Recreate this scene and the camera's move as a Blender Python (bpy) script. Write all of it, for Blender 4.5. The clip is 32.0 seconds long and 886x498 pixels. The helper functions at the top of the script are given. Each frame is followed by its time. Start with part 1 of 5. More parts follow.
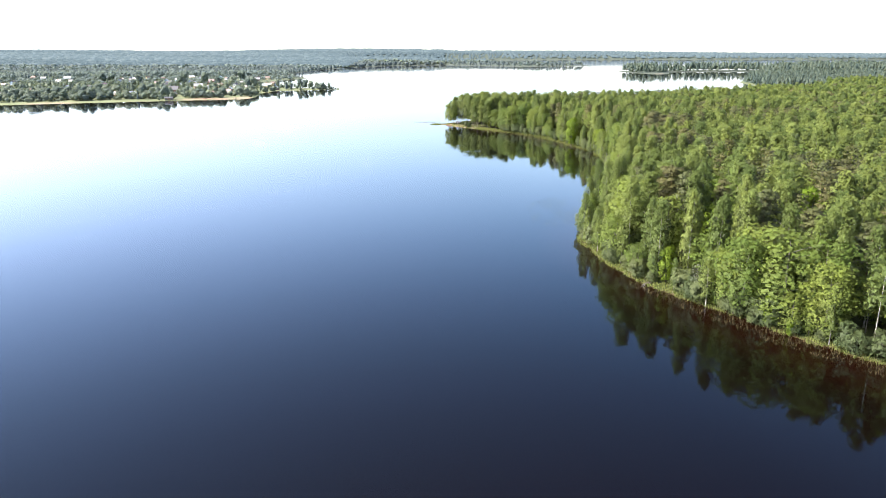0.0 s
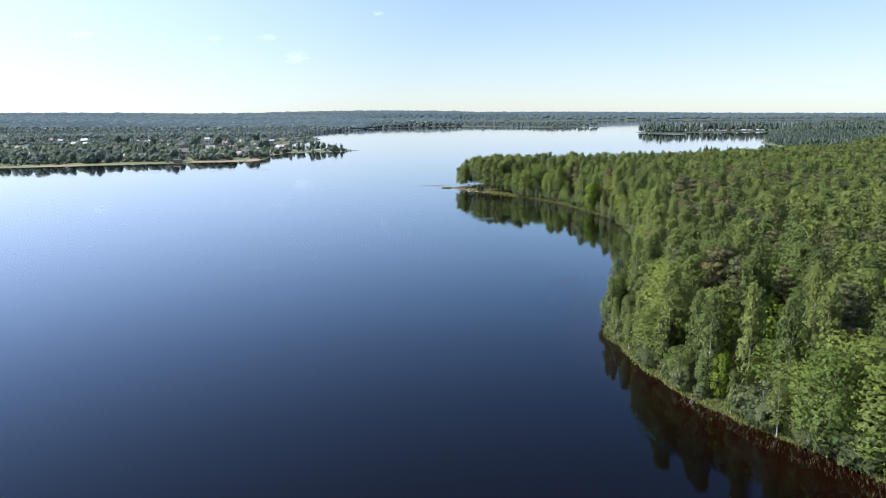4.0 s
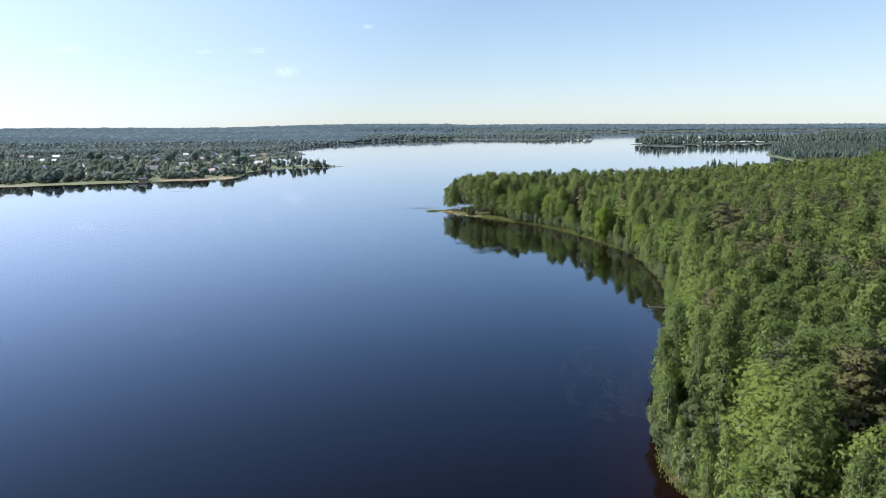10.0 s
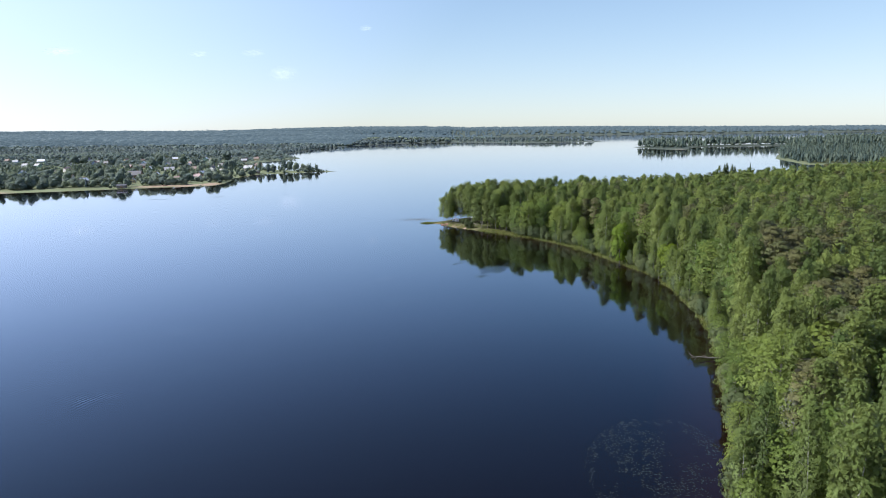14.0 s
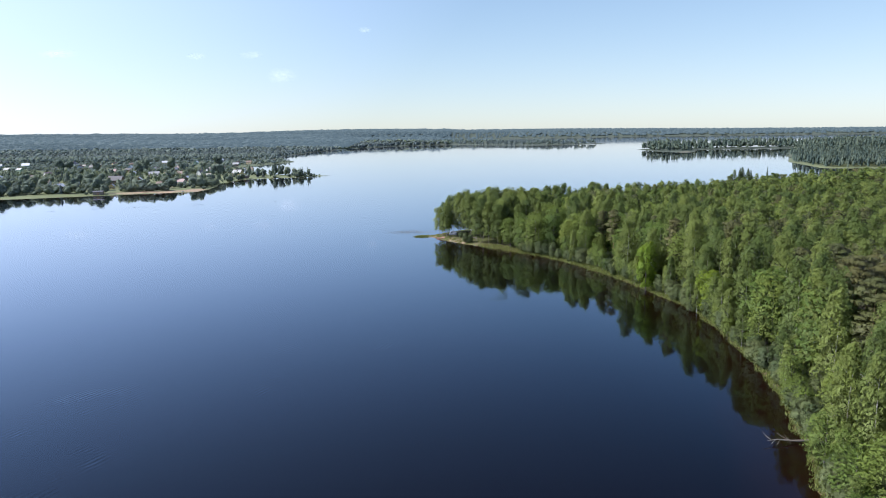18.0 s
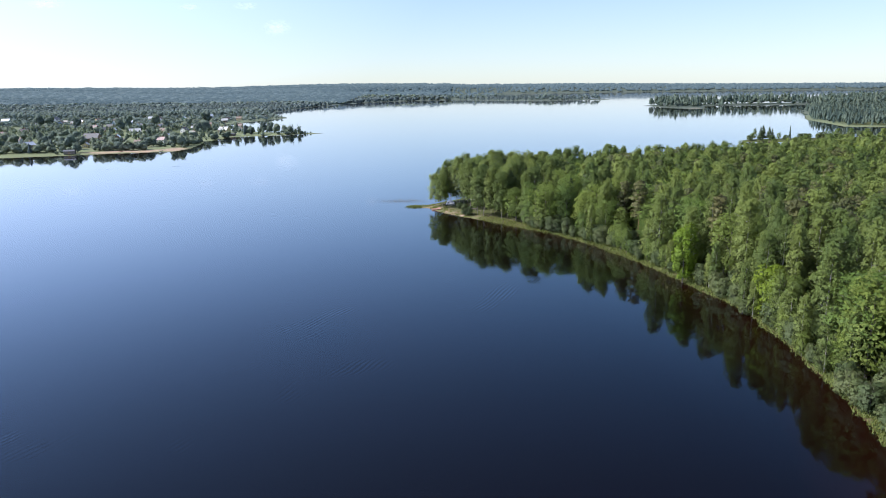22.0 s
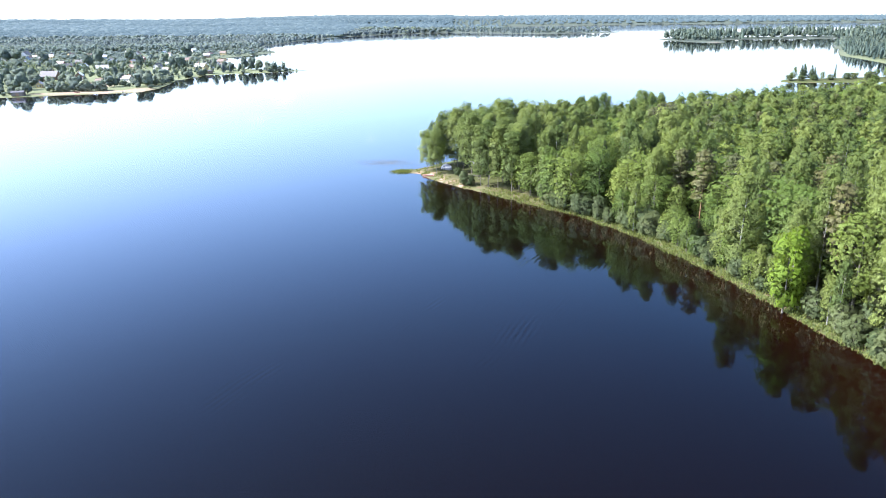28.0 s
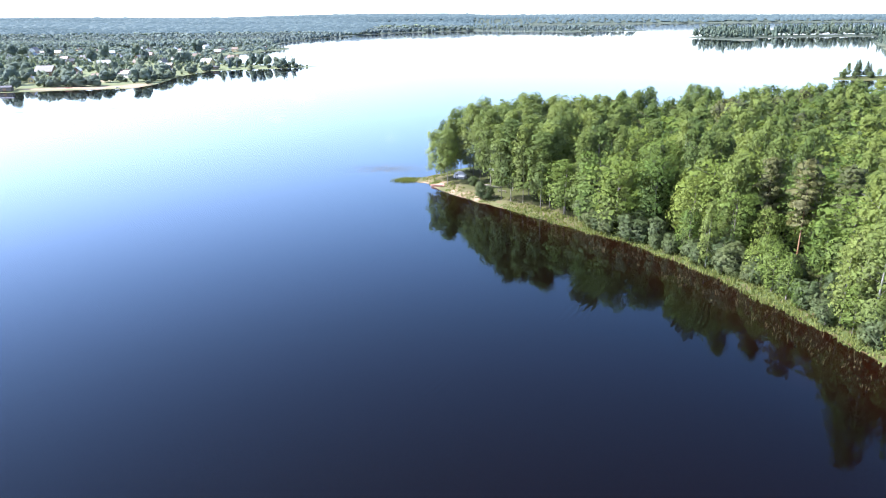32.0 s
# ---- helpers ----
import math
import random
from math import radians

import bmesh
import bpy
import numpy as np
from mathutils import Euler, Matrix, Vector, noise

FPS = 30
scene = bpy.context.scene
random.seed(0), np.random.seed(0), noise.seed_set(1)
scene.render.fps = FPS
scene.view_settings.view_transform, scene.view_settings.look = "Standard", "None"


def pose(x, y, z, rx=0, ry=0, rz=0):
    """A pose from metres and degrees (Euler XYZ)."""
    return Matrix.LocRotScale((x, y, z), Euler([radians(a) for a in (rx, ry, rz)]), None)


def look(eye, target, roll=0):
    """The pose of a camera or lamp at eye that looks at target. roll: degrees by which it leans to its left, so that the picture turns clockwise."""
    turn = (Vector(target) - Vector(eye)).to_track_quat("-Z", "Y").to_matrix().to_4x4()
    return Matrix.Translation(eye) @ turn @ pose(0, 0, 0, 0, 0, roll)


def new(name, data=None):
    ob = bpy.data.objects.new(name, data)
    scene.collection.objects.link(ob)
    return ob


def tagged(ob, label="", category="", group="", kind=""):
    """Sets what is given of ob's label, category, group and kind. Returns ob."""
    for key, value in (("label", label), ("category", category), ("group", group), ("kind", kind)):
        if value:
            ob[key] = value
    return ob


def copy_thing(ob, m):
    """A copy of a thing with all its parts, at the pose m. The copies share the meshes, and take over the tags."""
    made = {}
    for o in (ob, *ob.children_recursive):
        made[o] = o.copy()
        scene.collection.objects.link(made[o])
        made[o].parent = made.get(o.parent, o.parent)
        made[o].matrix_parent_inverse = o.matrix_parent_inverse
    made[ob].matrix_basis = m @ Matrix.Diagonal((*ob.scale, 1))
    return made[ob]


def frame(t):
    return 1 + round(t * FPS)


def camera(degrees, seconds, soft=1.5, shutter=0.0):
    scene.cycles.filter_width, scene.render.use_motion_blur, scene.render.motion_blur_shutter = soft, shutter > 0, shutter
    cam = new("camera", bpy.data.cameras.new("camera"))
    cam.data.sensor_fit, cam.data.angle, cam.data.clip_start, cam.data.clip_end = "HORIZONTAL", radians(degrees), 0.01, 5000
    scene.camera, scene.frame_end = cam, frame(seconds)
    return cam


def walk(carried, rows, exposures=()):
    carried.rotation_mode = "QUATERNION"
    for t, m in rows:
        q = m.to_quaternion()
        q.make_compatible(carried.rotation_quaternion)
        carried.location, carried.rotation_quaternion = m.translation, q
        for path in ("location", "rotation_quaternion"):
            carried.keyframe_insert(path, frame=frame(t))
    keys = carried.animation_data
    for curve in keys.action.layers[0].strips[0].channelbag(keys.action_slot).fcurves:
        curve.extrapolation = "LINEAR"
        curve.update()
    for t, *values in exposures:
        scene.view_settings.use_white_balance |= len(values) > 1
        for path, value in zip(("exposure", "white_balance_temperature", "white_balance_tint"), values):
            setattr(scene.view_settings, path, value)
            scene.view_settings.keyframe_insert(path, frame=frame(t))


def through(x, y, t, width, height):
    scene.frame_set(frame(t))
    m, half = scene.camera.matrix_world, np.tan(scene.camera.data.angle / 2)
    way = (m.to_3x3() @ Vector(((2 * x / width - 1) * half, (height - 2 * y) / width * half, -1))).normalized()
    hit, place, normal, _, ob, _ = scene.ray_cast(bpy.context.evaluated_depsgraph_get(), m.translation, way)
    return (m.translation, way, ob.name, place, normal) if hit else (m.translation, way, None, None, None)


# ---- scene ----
cam = camera(65.5, 32.0, 1.0)
METRES, EYE, TILT, LEAN, TURN = 335.0, 55.0, -16.084, 0.293, 0.0
ROWS = [
    (0.0, 0.0, 0.0, 0.0, 0.0, 0.0, -0.0),
    (0.5, 0.0028, 0.0115, 0.0035, 1.24, 1.06, -0.3),
    (1.0, 0.0051, 0.0224, 0.0066, 1.77, 1.98, -0.47),
    (1.5, 0.0069, 0.033, 0.0098, 1.83, 2.47, -0.5),
    (2.0, 0.0084, 0.0443, 0.013, 1.86, 2.93, -0.48),
    (2.5, 0.0097, 0.0563, 0.0163, 1.83, 3.38, -0.45),
    (3.0, 0.0108, 0.0687, 0.0198, 1.68, 3.85, -0.36),
    (3.5, 0.0118, 0.0819, 0.0234, 1.52, 4.34, -0.27),
    (5.5, 0.0169, 0.1409, 0.039, 1.08, 5.83, 0.07),
    (6.0, 0.0177, 0.1557, 0.0432, 1.01, 5.86, 0.1),
    (6.5, 0.0182, 0.1702, 0.0476, 0.94, 5.86, 0.15),
    (7.0, 0.0189, 0.185, 0.052, 0.9, 5.87, 0.18),
    (7.5, 0.0196, 0.2003, 0.0565, 0.87, 5.86, 0.22),
    (8.0, 0.0201, 0.2153, 0.061, 0.85, 5.88, 0.24),
    (8.5, 0.0208, 0.2308, 0.0655, 0.85, 5.88, 0.26),
    (9.0, 0.0214, 0.2462, 0.0701, 0.85, 5.88, 0.28),
    (9.5, 0.0222, 0.2607, 0.0745, 0.86, 5.87, 0.31),
    (10.0, 0.0227, 0.276, 0.079, 0.87, 5.88, 0.32),
    (10.5, 0.0233, 0.2912, 0.0836, 0.87, 5.89, 0.34),
    (11.0, 0.0237, 0.3062, 0.0882, 0.86, 5.91, 0.36),
    (11.5, 0.0246, 0.3217, 0.0927, 0.85, 5.94, 0.38),
    (12.0, 0.0248, 0.3363, 0.0972, 0.82, 5.97, 0.4),
    (12.5, 0.0253, 0.3513, 0.1017, 0.81, 5.99, 0.4),
    (13.0, 0.0259, 0.3664, 0.1062, 0.82, 6.02, 0.42),
    (13.5, 0.0264, 0.3816, 0.1107, 0.82, 6.04, 0.43),
    (14.0, 0.0269, 0.3966, 0.1152, 0.81, 6.07, 0.44),
    (14.5, 0.0275, 0.4117, 0.1197, 0.83, 6.08, 0.46),
    (16.5, 0.0305, 0.4751, 0.1365, 0.83, 6.2, 0.49),
    (17.0, 0.0312, 0.4907, 0.1413, 0.84, 6.21, 0.49),
    (17.5, 0.0317, 0.5064, 0.1459, 0.84, 6.25, 0.51),
    (18.0, 0.0322, 0.5218, 0.1505, 0.84, 6.27, 0.52),
    (18.5, 0.0327, 0.5371, 0.1552, 0.83, 6.29, 0.51),
    (19.0, 0.0334, 0.553, 0.1596, 0.84, 6.33, 0.51),
    (19.5, 0.034, 0.5686, 0.164, 0.84, 6.34, 0.51),
    (20.0, 0.0345, 0.5839, 0.1685, 0.84, 6.35, 0.51),
    (20.5, 0.0351, 0.5995, 0.1729, 0.83, 6.37, 0.48),
    (21.0, 0.0356, 0.6149, 0.1771, 0.83, 5.94, 0.46),
    (21.5, 0.036, 0.6304, 0.1814, 0.83, 4.34, 0.42),
    (22.0, 0.0363, 0.6456, 0.1858, 0.83, 2.65, 0.38),
    (22.5, 0.0367, 0.661, 0.1902, 0.84, 0.98, 0.35),
    (23.0, 0.0374, 0.677, 0.1945, 0.86, -0.72, 0.33),
    (23.5, 0.0375, 0.6921, 0.1989, 0.86, -2.04, 0.3),
    (24.0, 0.038, 0.7077, 0.2034, 0.89, -2.58, 0.3),
    (24.5, 0.0385, 0.7232, 0.2077, 0.9, -2.58, 0.3),
    (25.0, 0.039, 0.7387, 0.2122, 0.91, -2.6, 0.3),
    (25.5, 0.0394, 0.7542, 0.2167, 0.92, -2.6, 0.3),
    (27.5, 0.0421, 0.8167, 0.2342, 1.0, -2.61, 0.27),
    (28.0, 0.0426, 0.8325, 0.2371, 0.99, -2.59, 0.27),
    (28.5, 0.0429, 0.8484, 0.2394, 0.98, -2.57, 0.25),
    (29.0, 0.0435, 0.8648, 0.2412, 0.99, -2.56, 0.23),
    (29.5, 0.0439, 0.8812, 0.243, 0.99, -2.56, 0.22),
    (30.0, 0.0443, 0.8979, 0.2448, 1.2, -2.55, 0.18),
    (30.5, 0.0449, 0.9147, 0.2467, 2.32, -2.55, -0.14),
    (31.0, 0.0456, 0.9312, 0.249, 2.57, -2.58, -0.22),
    (31.5, 0.046, 0.9476, 0.2515, 2.58, -2.58, -0.24),
    (32.0, 0.0464, 0.964, 0.2539, 2.57, -2.58, -0.25),
]
EXPOSURES = [(0.0, 1.9, 6900, 13), (1.0, 1.47, 6500, 13), (3.0, 1.03, 6200, 13), (6.0, 0.83, 6150, 13), (21.0, 0.83, 6150, 13), (22.0, 0.96, 6100, 13), (23.0, 1.5, 6050, 14), (24.0, 1.92, 6000, 14), (32.0, 2.0, 6000, 14)]
walk(cam, [(t, pose(0, 0, EYE, TILT, LEAN, TURN) @ pose(METRES * x, METRES * y, METRES * z, 90 + pitch, roll, yaw)) for t, x, y, z, yaw, pitch, roll in ROWS], EXPOSURES)

# ---- light: clear morning sky, sun to the left and a little ahead ----
SUN_AZIMUTH, SUN_HEIGHT = -97.0, 44.0
world = bpy.data.worlds.new("sky")
scene.world = world
world.use_nodes = True
wn = world.node_tree.nodes
sky = wn.new("ShaderNodeTexSky")
sky.sky_type, sky.sun_disc = "NISHITA", False
sky.sun_elevation, sky.sun_rotation = radians(SUN_HEIGHT), radians(SUN_AZIMUTH)
sky.altitude, sky.air_density, sky.dust_density, sky.ozone_density = 1500, 1.1, 0.7, 2.8
wn["Background"].inputs["Strength"].default_value = 0.136
# thin haze evens out the bright horizon, most in red and green: c / (1 + c / k)
part_, one_more, thinned = (wn.new("ShaderNodeVectorMath") for _ in range(3))
part_.operation, one_more.operation, thinned.operation = "MULTIPLY", "ADD", "DIVIDE"
part_.inputs[1].default_value = (1 / 7.2, 1 / 8.4, 1 / 9.2)
one_more.inputs[1].default_value = (1, 1, 1)
wl = world.node_tree.links
wl.new(sky.outputs[0], part_.inputs[0])
wl.new(part_.outputs[0], one_more.inputs[0])
wl.new(sky.outputs[0], thinned.inputs[0])
wl.new(one_more.outputs[0], thinned.inputs[1])
# and glows softly round the sun
aim, toward, lobe, glow_, whole_sky = wn.new("ShaderNodeTexCoord"), wn.new("ShaderNodeVectorMath"), wn.new("ShaderNodeMath"), wn.new("ShaderNodeVectorMath"), wn.new("ShaderNodeVectorMath")
toward.operation, lobe.operation, glow_.operation, whole_sky.operation = "DOT_PRODUCT", "POWER", "SCALE", "ADD"
toward.inputs[1].default_value = (math.sin(radians(SUN_AZIMUTH)) * math.cos(radians(SUN_HEIGHT)), math.cos(radians(SUN_AZIMUTH)) * math.cos(radians(SUN_HEIGHT)), math.sin(radians(SUN_HEIGHT)))
lobe.inputs[1].default_value = 1.15
glow_.inputs[0].default_value = (3.05, 3.15, 4.2)
floor_ = wn.new("ShaderNodeMath")
floor_.operation = "MAXIMUM"
floor_.inputs[1].default_value = 0.0
wl.new(aim.outputs["Generated"], toward.inputs[0])
wl.new(toward.outputs["Value"], floor_.inputs[0])
wl.new(floor_.outputs[0], lobe.inputs[0])
wl.new(lobe.outputs[0], glow_.inputs["Scale"])
wl.new(thinned.outputs[0], whole_sky.inputs[0])
wl.new(glow_.outputs[0], whole_sky.inputs[1])
wl.new(whole_sky.outputs[0], wn["Background"].inputs["Color"])
sun_data = bpy.data.lights.new("sun", "SUN")
sun_data.energy, sun_data.angle, sun_data.color = 5.0, radians(0.53), (1.0, 0.94, 0.84)
sun = new("sun", sun_data)
to_sun = Vector((math.sin(radians(SUN_AZIMUTH)) * math.cos(radians(SUN_HEIGHT)), math.cos(radians(SUN_AZIMUTH)) * math.cos(radians(SUN_HEIGHT)), math.sin(radians(SUN_HEIGHT))))
sun.matrix_world = look(to_sun * 300, (0, 0, 0))


# ---- materials ----
class Nodes:
    """A short way to write node materials."""

    def __init__(self, name):
        self.mat = bpy.data.materials.new(name)
        self.mat.use_nodes = True
        self.t = self.mat.node_tree
        self.bsdf = self.t.nodes["Principled BSDF"]
        self.out = self.t.nodes["Material Output"]

    def add(self, kind, **props):
        n = self.t.nodes.new("ShaderNode" + kind)
        for k, v in props.items():
            if k == "operation":
                n.operation = v
            elif k == "data_type":
                n.data_type = v
            elif k == "blend_type":
                n.blend_type = v
            elif k == "attribute_name":
                n.attribute_name = v
        return n

    def link(self, a, b):
        self.t.links.new(a, b)

    def math(self, op, a, b=0.0, clamp=False):
        n = self.add("Math", operation=op)
        n.use_clamp = clamp
        for i, v in enumerate((a, b)):
            if isinstance(v, (int, float)):
                n.inputs[i].default_value = v
            else:
                self.link(v, n.inputs[i])
        return n.outputs[0]

    def mix(self, f, a, b, blend="MIX"):
        n = self.add("MixRGB", blend_type=blend)
        for i, v in enumerate((f, a, b)):
            if isinstance(v, (int, float)):
                n.inputs[i].default_value = v
            elif isinstance(v, tuple):
                n.inputs[i].default_value = (*v, 1)
            else:
                self.link(v, n.inputs[i])
        return n.outputs[0]

    def noise(self, scale, detail=3.0, rough=0.55, vec=None):
        n = self.add("TexNoise")
        n.inputs["Scale"].default_value, n.inputs["Detail"].default_value, n.inputs["Roughness"].default_value = scale, detail, rough
        self.link(vec if vec is not None else self.pos(), n.inputs["Vector"])
        return n.outputs["Fac"]

    def pos(self):
        return self.add("NewGeometry").outputs["Position"]

    def local(self):
        return self.add("TexCoord").outputs["Object"]

    def ramp(self, f, lo, hi):
        n = self.add("MapRange")
        n.inputs["From Min"].default_value, n.inputs["From Max"].default_value = lo, hi
        self.link(f, n.inputs["Value"])
        return n.outputs["Result"]

    def bump(self, height, strength, distance):
        n = self.add("Bump")
        n.inputs["Strength"].default_value, n.inputs["Distance"].default_value = strength, distance
        self.link(height, n.inputs["Height"])
        self.link(n.outputs[0], self.bsdf.inputs["Normal"])
        return n.outputs[0]

    def done(self, colour=None, rough=0.8, metal=0.0, spec=0.3):
        if isinstance(colour, tuple):
            self.bsdf.inputs["Base Color"].default_value = (*colour, 1)
        elif colour is not None:
            self.link(colour, self.bsdf.inputs["Base Color"])
        self.bsdf.inputs["Roughness"].default_value = rough
        self.bsdf.inputs["Metallic"].default_value = metal
        self.bsdf.inputs["Specular IOR Level"].default_value = spec
        return self.mat


def foliage(name, dull, fresh, through=0.62, spread=0.2, cut=(6.0, 6.0, 3.6), open_=0.46, soft_=True, grain=2.2):
    """Leaves: two greens by the tree, light and dark by the leaf, part of the light shines through."""
    n = Nodes(name)
    tone = n.add("Attribute", attribute_name="tone").outputs["Fac"]
    own = n.add("ObjectInfo").outputs["Random"]
    tree = n.math("FRACT", n.math("ADD", tone, own))
    leaf = n.add("NewGeometry").outputs["Random Per Island"]
    col = n.mix(tree, dull, fresh)
    fine = n.ramp(n.noise(grain, 2, 0.6), 0.3, 0.7)
    value = n.math("ADD", n.math("MULTIPLY", n.math("ADD", leaf, fine), spread), 1 - spread)
    hsv = n.add("HueSaturation")
    n.link(col, hsv.inputs["Color"])
    n.link(value, hsv.inputs["Value"])
    n.done(hsv.outputs[0], 0.6, 0, 0.25 if cut else 0.06)
    tr = n.add("BsdfTranslucent")
    if soft_:
        slope = n.add("VectorTransform")
        slope.vector_type, slope.convert_from, slope.convert_to = "NORMAL", "OBJECT", "WORLD"
        n.link(n.add("Attribute", attribute_name="slope").outputs["Vector"], slope.inputs[0])
        n.link(slope.outputs[0], n.bsdf.inputs["Normal"])
        n.link(slope.outputs[0], tr.inputs["Normal"])
    warm = n.mix(1.0, hsv.outputs[0], (1.15, 1.1, 0.55), "MULTIPLY")
    n.link(warm, tr.inputs["Color"])
    m = n.add("MixShader")
    m.inputs[0].default_value = through
    n.link(n.bsdf.outputs[0], m.inputs[1])
    n.link(tr.outputs[0], m.inputs[2])
    if cut is None:
        n.link(m.outputs[0], n.out.inputs["Surface"])
        return n.mat
    # each spray is broken up into small leaves with gaps between them
    size = n.add("Mapping")
    size.inputs["Scale"].default_value = cut
    n.link(n.pos(), size.inputs["Vector"])
    leafy = n.math("GREATER_THAN", n.noise(1.0, 3.0, 0.65, size.outputs[0]), open_)
    gap, whole = n.add("BsdfTransparent"), n.add("MixShader")
    n.link(leafy, whole.inputs[0])
    n.link(gap.outputs[0], whole.inputs[1])
    n.link(m.outputs[0], whole.inputs[2])
    n.link(whole.outputs[0], n.out.inputs["Surface"])
    return n.mat


def plain(name, a, b, scale=1.0, rough=0.8, metal=0.0, spec=0.3, relief=0.0):
    """Two colours mixed by grain and by larger stains, with a little relief."""
    n = Nodes(name)
    f = n.math("ADD", n.math("MULTIPLY", n.noise(scale * 4, 4), 0.6), n.math("MULTIPLY", n.noise(scale * 0.6, 2), 0.4))
    col = n.mix(n.ramp(f, 0.35, 0.65), a, b)
    if relief:
        n.bump(n.noise(scale * 8, 4), 0.5, relief)
    return n.done(col, rough, metal, spec)


LEAF = {
    "birch": foliage("birch_leaves", (0.097, 0.146, 0.042), (0.21, 0.265, 0.072), 0.55, 0.15, (11.0, 11.0, 3.0), 0.475),
    "pine": foliage("pine_needles", (0.07, 0.085, 0.03), (0.102, 0.1, 0.036), 0.3, 0.2, (3.6, 3.6, 8.5)),
    "spruce": foliage("spruce_needles", (0.055, 0.085, 0.034), (0.085, 0.112, 0.044), 0.3),
    "broadleaf": foliage("broad_leaves", (0.102, 0.168, 0.036), (0.2, 0.258, 0.055), 0.55, 0.15, (8.0, 8.0, 7.0), 0.465),
    "maple": foliage("spring_maple_leaves", (0.17, 0.268, 0.026), (0.215, 0.3, 0.032), cut=(8.0, 8.0, 7.0), open_=0.43),
    "willow": foliage("willow_leaves", (0.085, 0.122, 0.052), (0.145, 0.178, 0.074), 0.55, 0.15, (9.0, 9.0, 7.0), 0.475),
    "dead": foliage("dry_twigs", (0.12, 0.13, 0.105), (0.19, 0.195, 0.165), 0.05, 0.2, (6.0, 6.0, 6.0), 0.56),
    "reed": foliage("dry_reed_stems", (0.06, 0.046, 0.026), (0.13, 0.108, 0.052), 0.3, cut=None, soft_=False),
    # these five have distance haze painted into the leaf colour, paler and bluer
    "far": foliage("haze_paled_leaves", (0.16, 0.212, 0.195), (0.27, 0.325, 0.25), 0.62, 0.18, None, grain=0.5),
    "farther": foliage("haze_blued_mixed_leaves", (0.215, 0.28, 0.29), (0.255, 0.315, 0.3), 0.6, 0.12, None, grain=0.3),
    "garden_spruce": foliage("haze_paled_spruce_needles", (0.125, 0.168, 0.178), (0.16, 0.2, 0.198), 0.5, 0.15, None, grain=0.5),
    "fir": foliage("haze_tinted_fir_needles", (0.062, 0.095, 0.085), (0.1, 0.134, 0.105), 0.4, 0.25, None, grain=0.4),
    "side": foliage("haze_tinted_mixed_leaves", (0.085, 0.126, 0.115), (0.15, 0.19, 0.145), 0.5, 0.25, None, grain=0.4),
    "lily": foliage("lily_pads", (0.026, 0.036, 0.03), (0.058, 0.072, 0.056), 0.05, cut=None, soft_=False),
    "weed": foliage("pale_water_weed", (0.08, 0.08, 0.075), (0.14, 0.135, 0.12), 0.05, cut=None, soft_=False),
    "grass": foliage("reed_blades", (0.10, 0.125, 0.04), (0.16, 0.18, 0.06), 0.4, cut=None, soft_=False),
}
# distance haze painted as emission: the far woods glow bluish in two tones
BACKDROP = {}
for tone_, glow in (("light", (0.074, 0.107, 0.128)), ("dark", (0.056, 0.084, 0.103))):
    BACKDROP[tone_] = foliage("distant_woods_with_painted_haze_" + tone_, (0.016, 0.022, 0.021), (0.02, 0.027, 0.025), 0.1, 0.05, None)
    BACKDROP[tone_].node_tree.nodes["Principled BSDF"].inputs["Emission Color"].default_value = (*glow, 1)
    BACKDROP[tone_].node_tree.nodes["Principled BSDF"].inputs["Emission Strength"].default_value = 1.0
BARK_BIRCH = plain("birch_bark", (0.38, 0.365, 0.335), (0.15, 0.14, 0.125), 1.2, 0.8)
BARK_SHORE = plain("grey_brown_birch_bark", (0.2, 0.185, 0.165), (0.085, 0.075, 0.065), 1.2, 0.85)
BARK_PINE = plain("pine_bark", (0.26, 0.14, 0.075), (0.13, 0.085, 0.06), 1.0, 0.9)
BARK_GREY = plain("grey_bark", (0.16, 0.145, 0.125), (0.09, 0.08, 0.07), 1.0, 0.9)
DEADWOOD = plain("weathered_dead_wood", (0.15, 0.132, 0.112), (0.085, 0.074, 0.064), 1.0, 0.85)


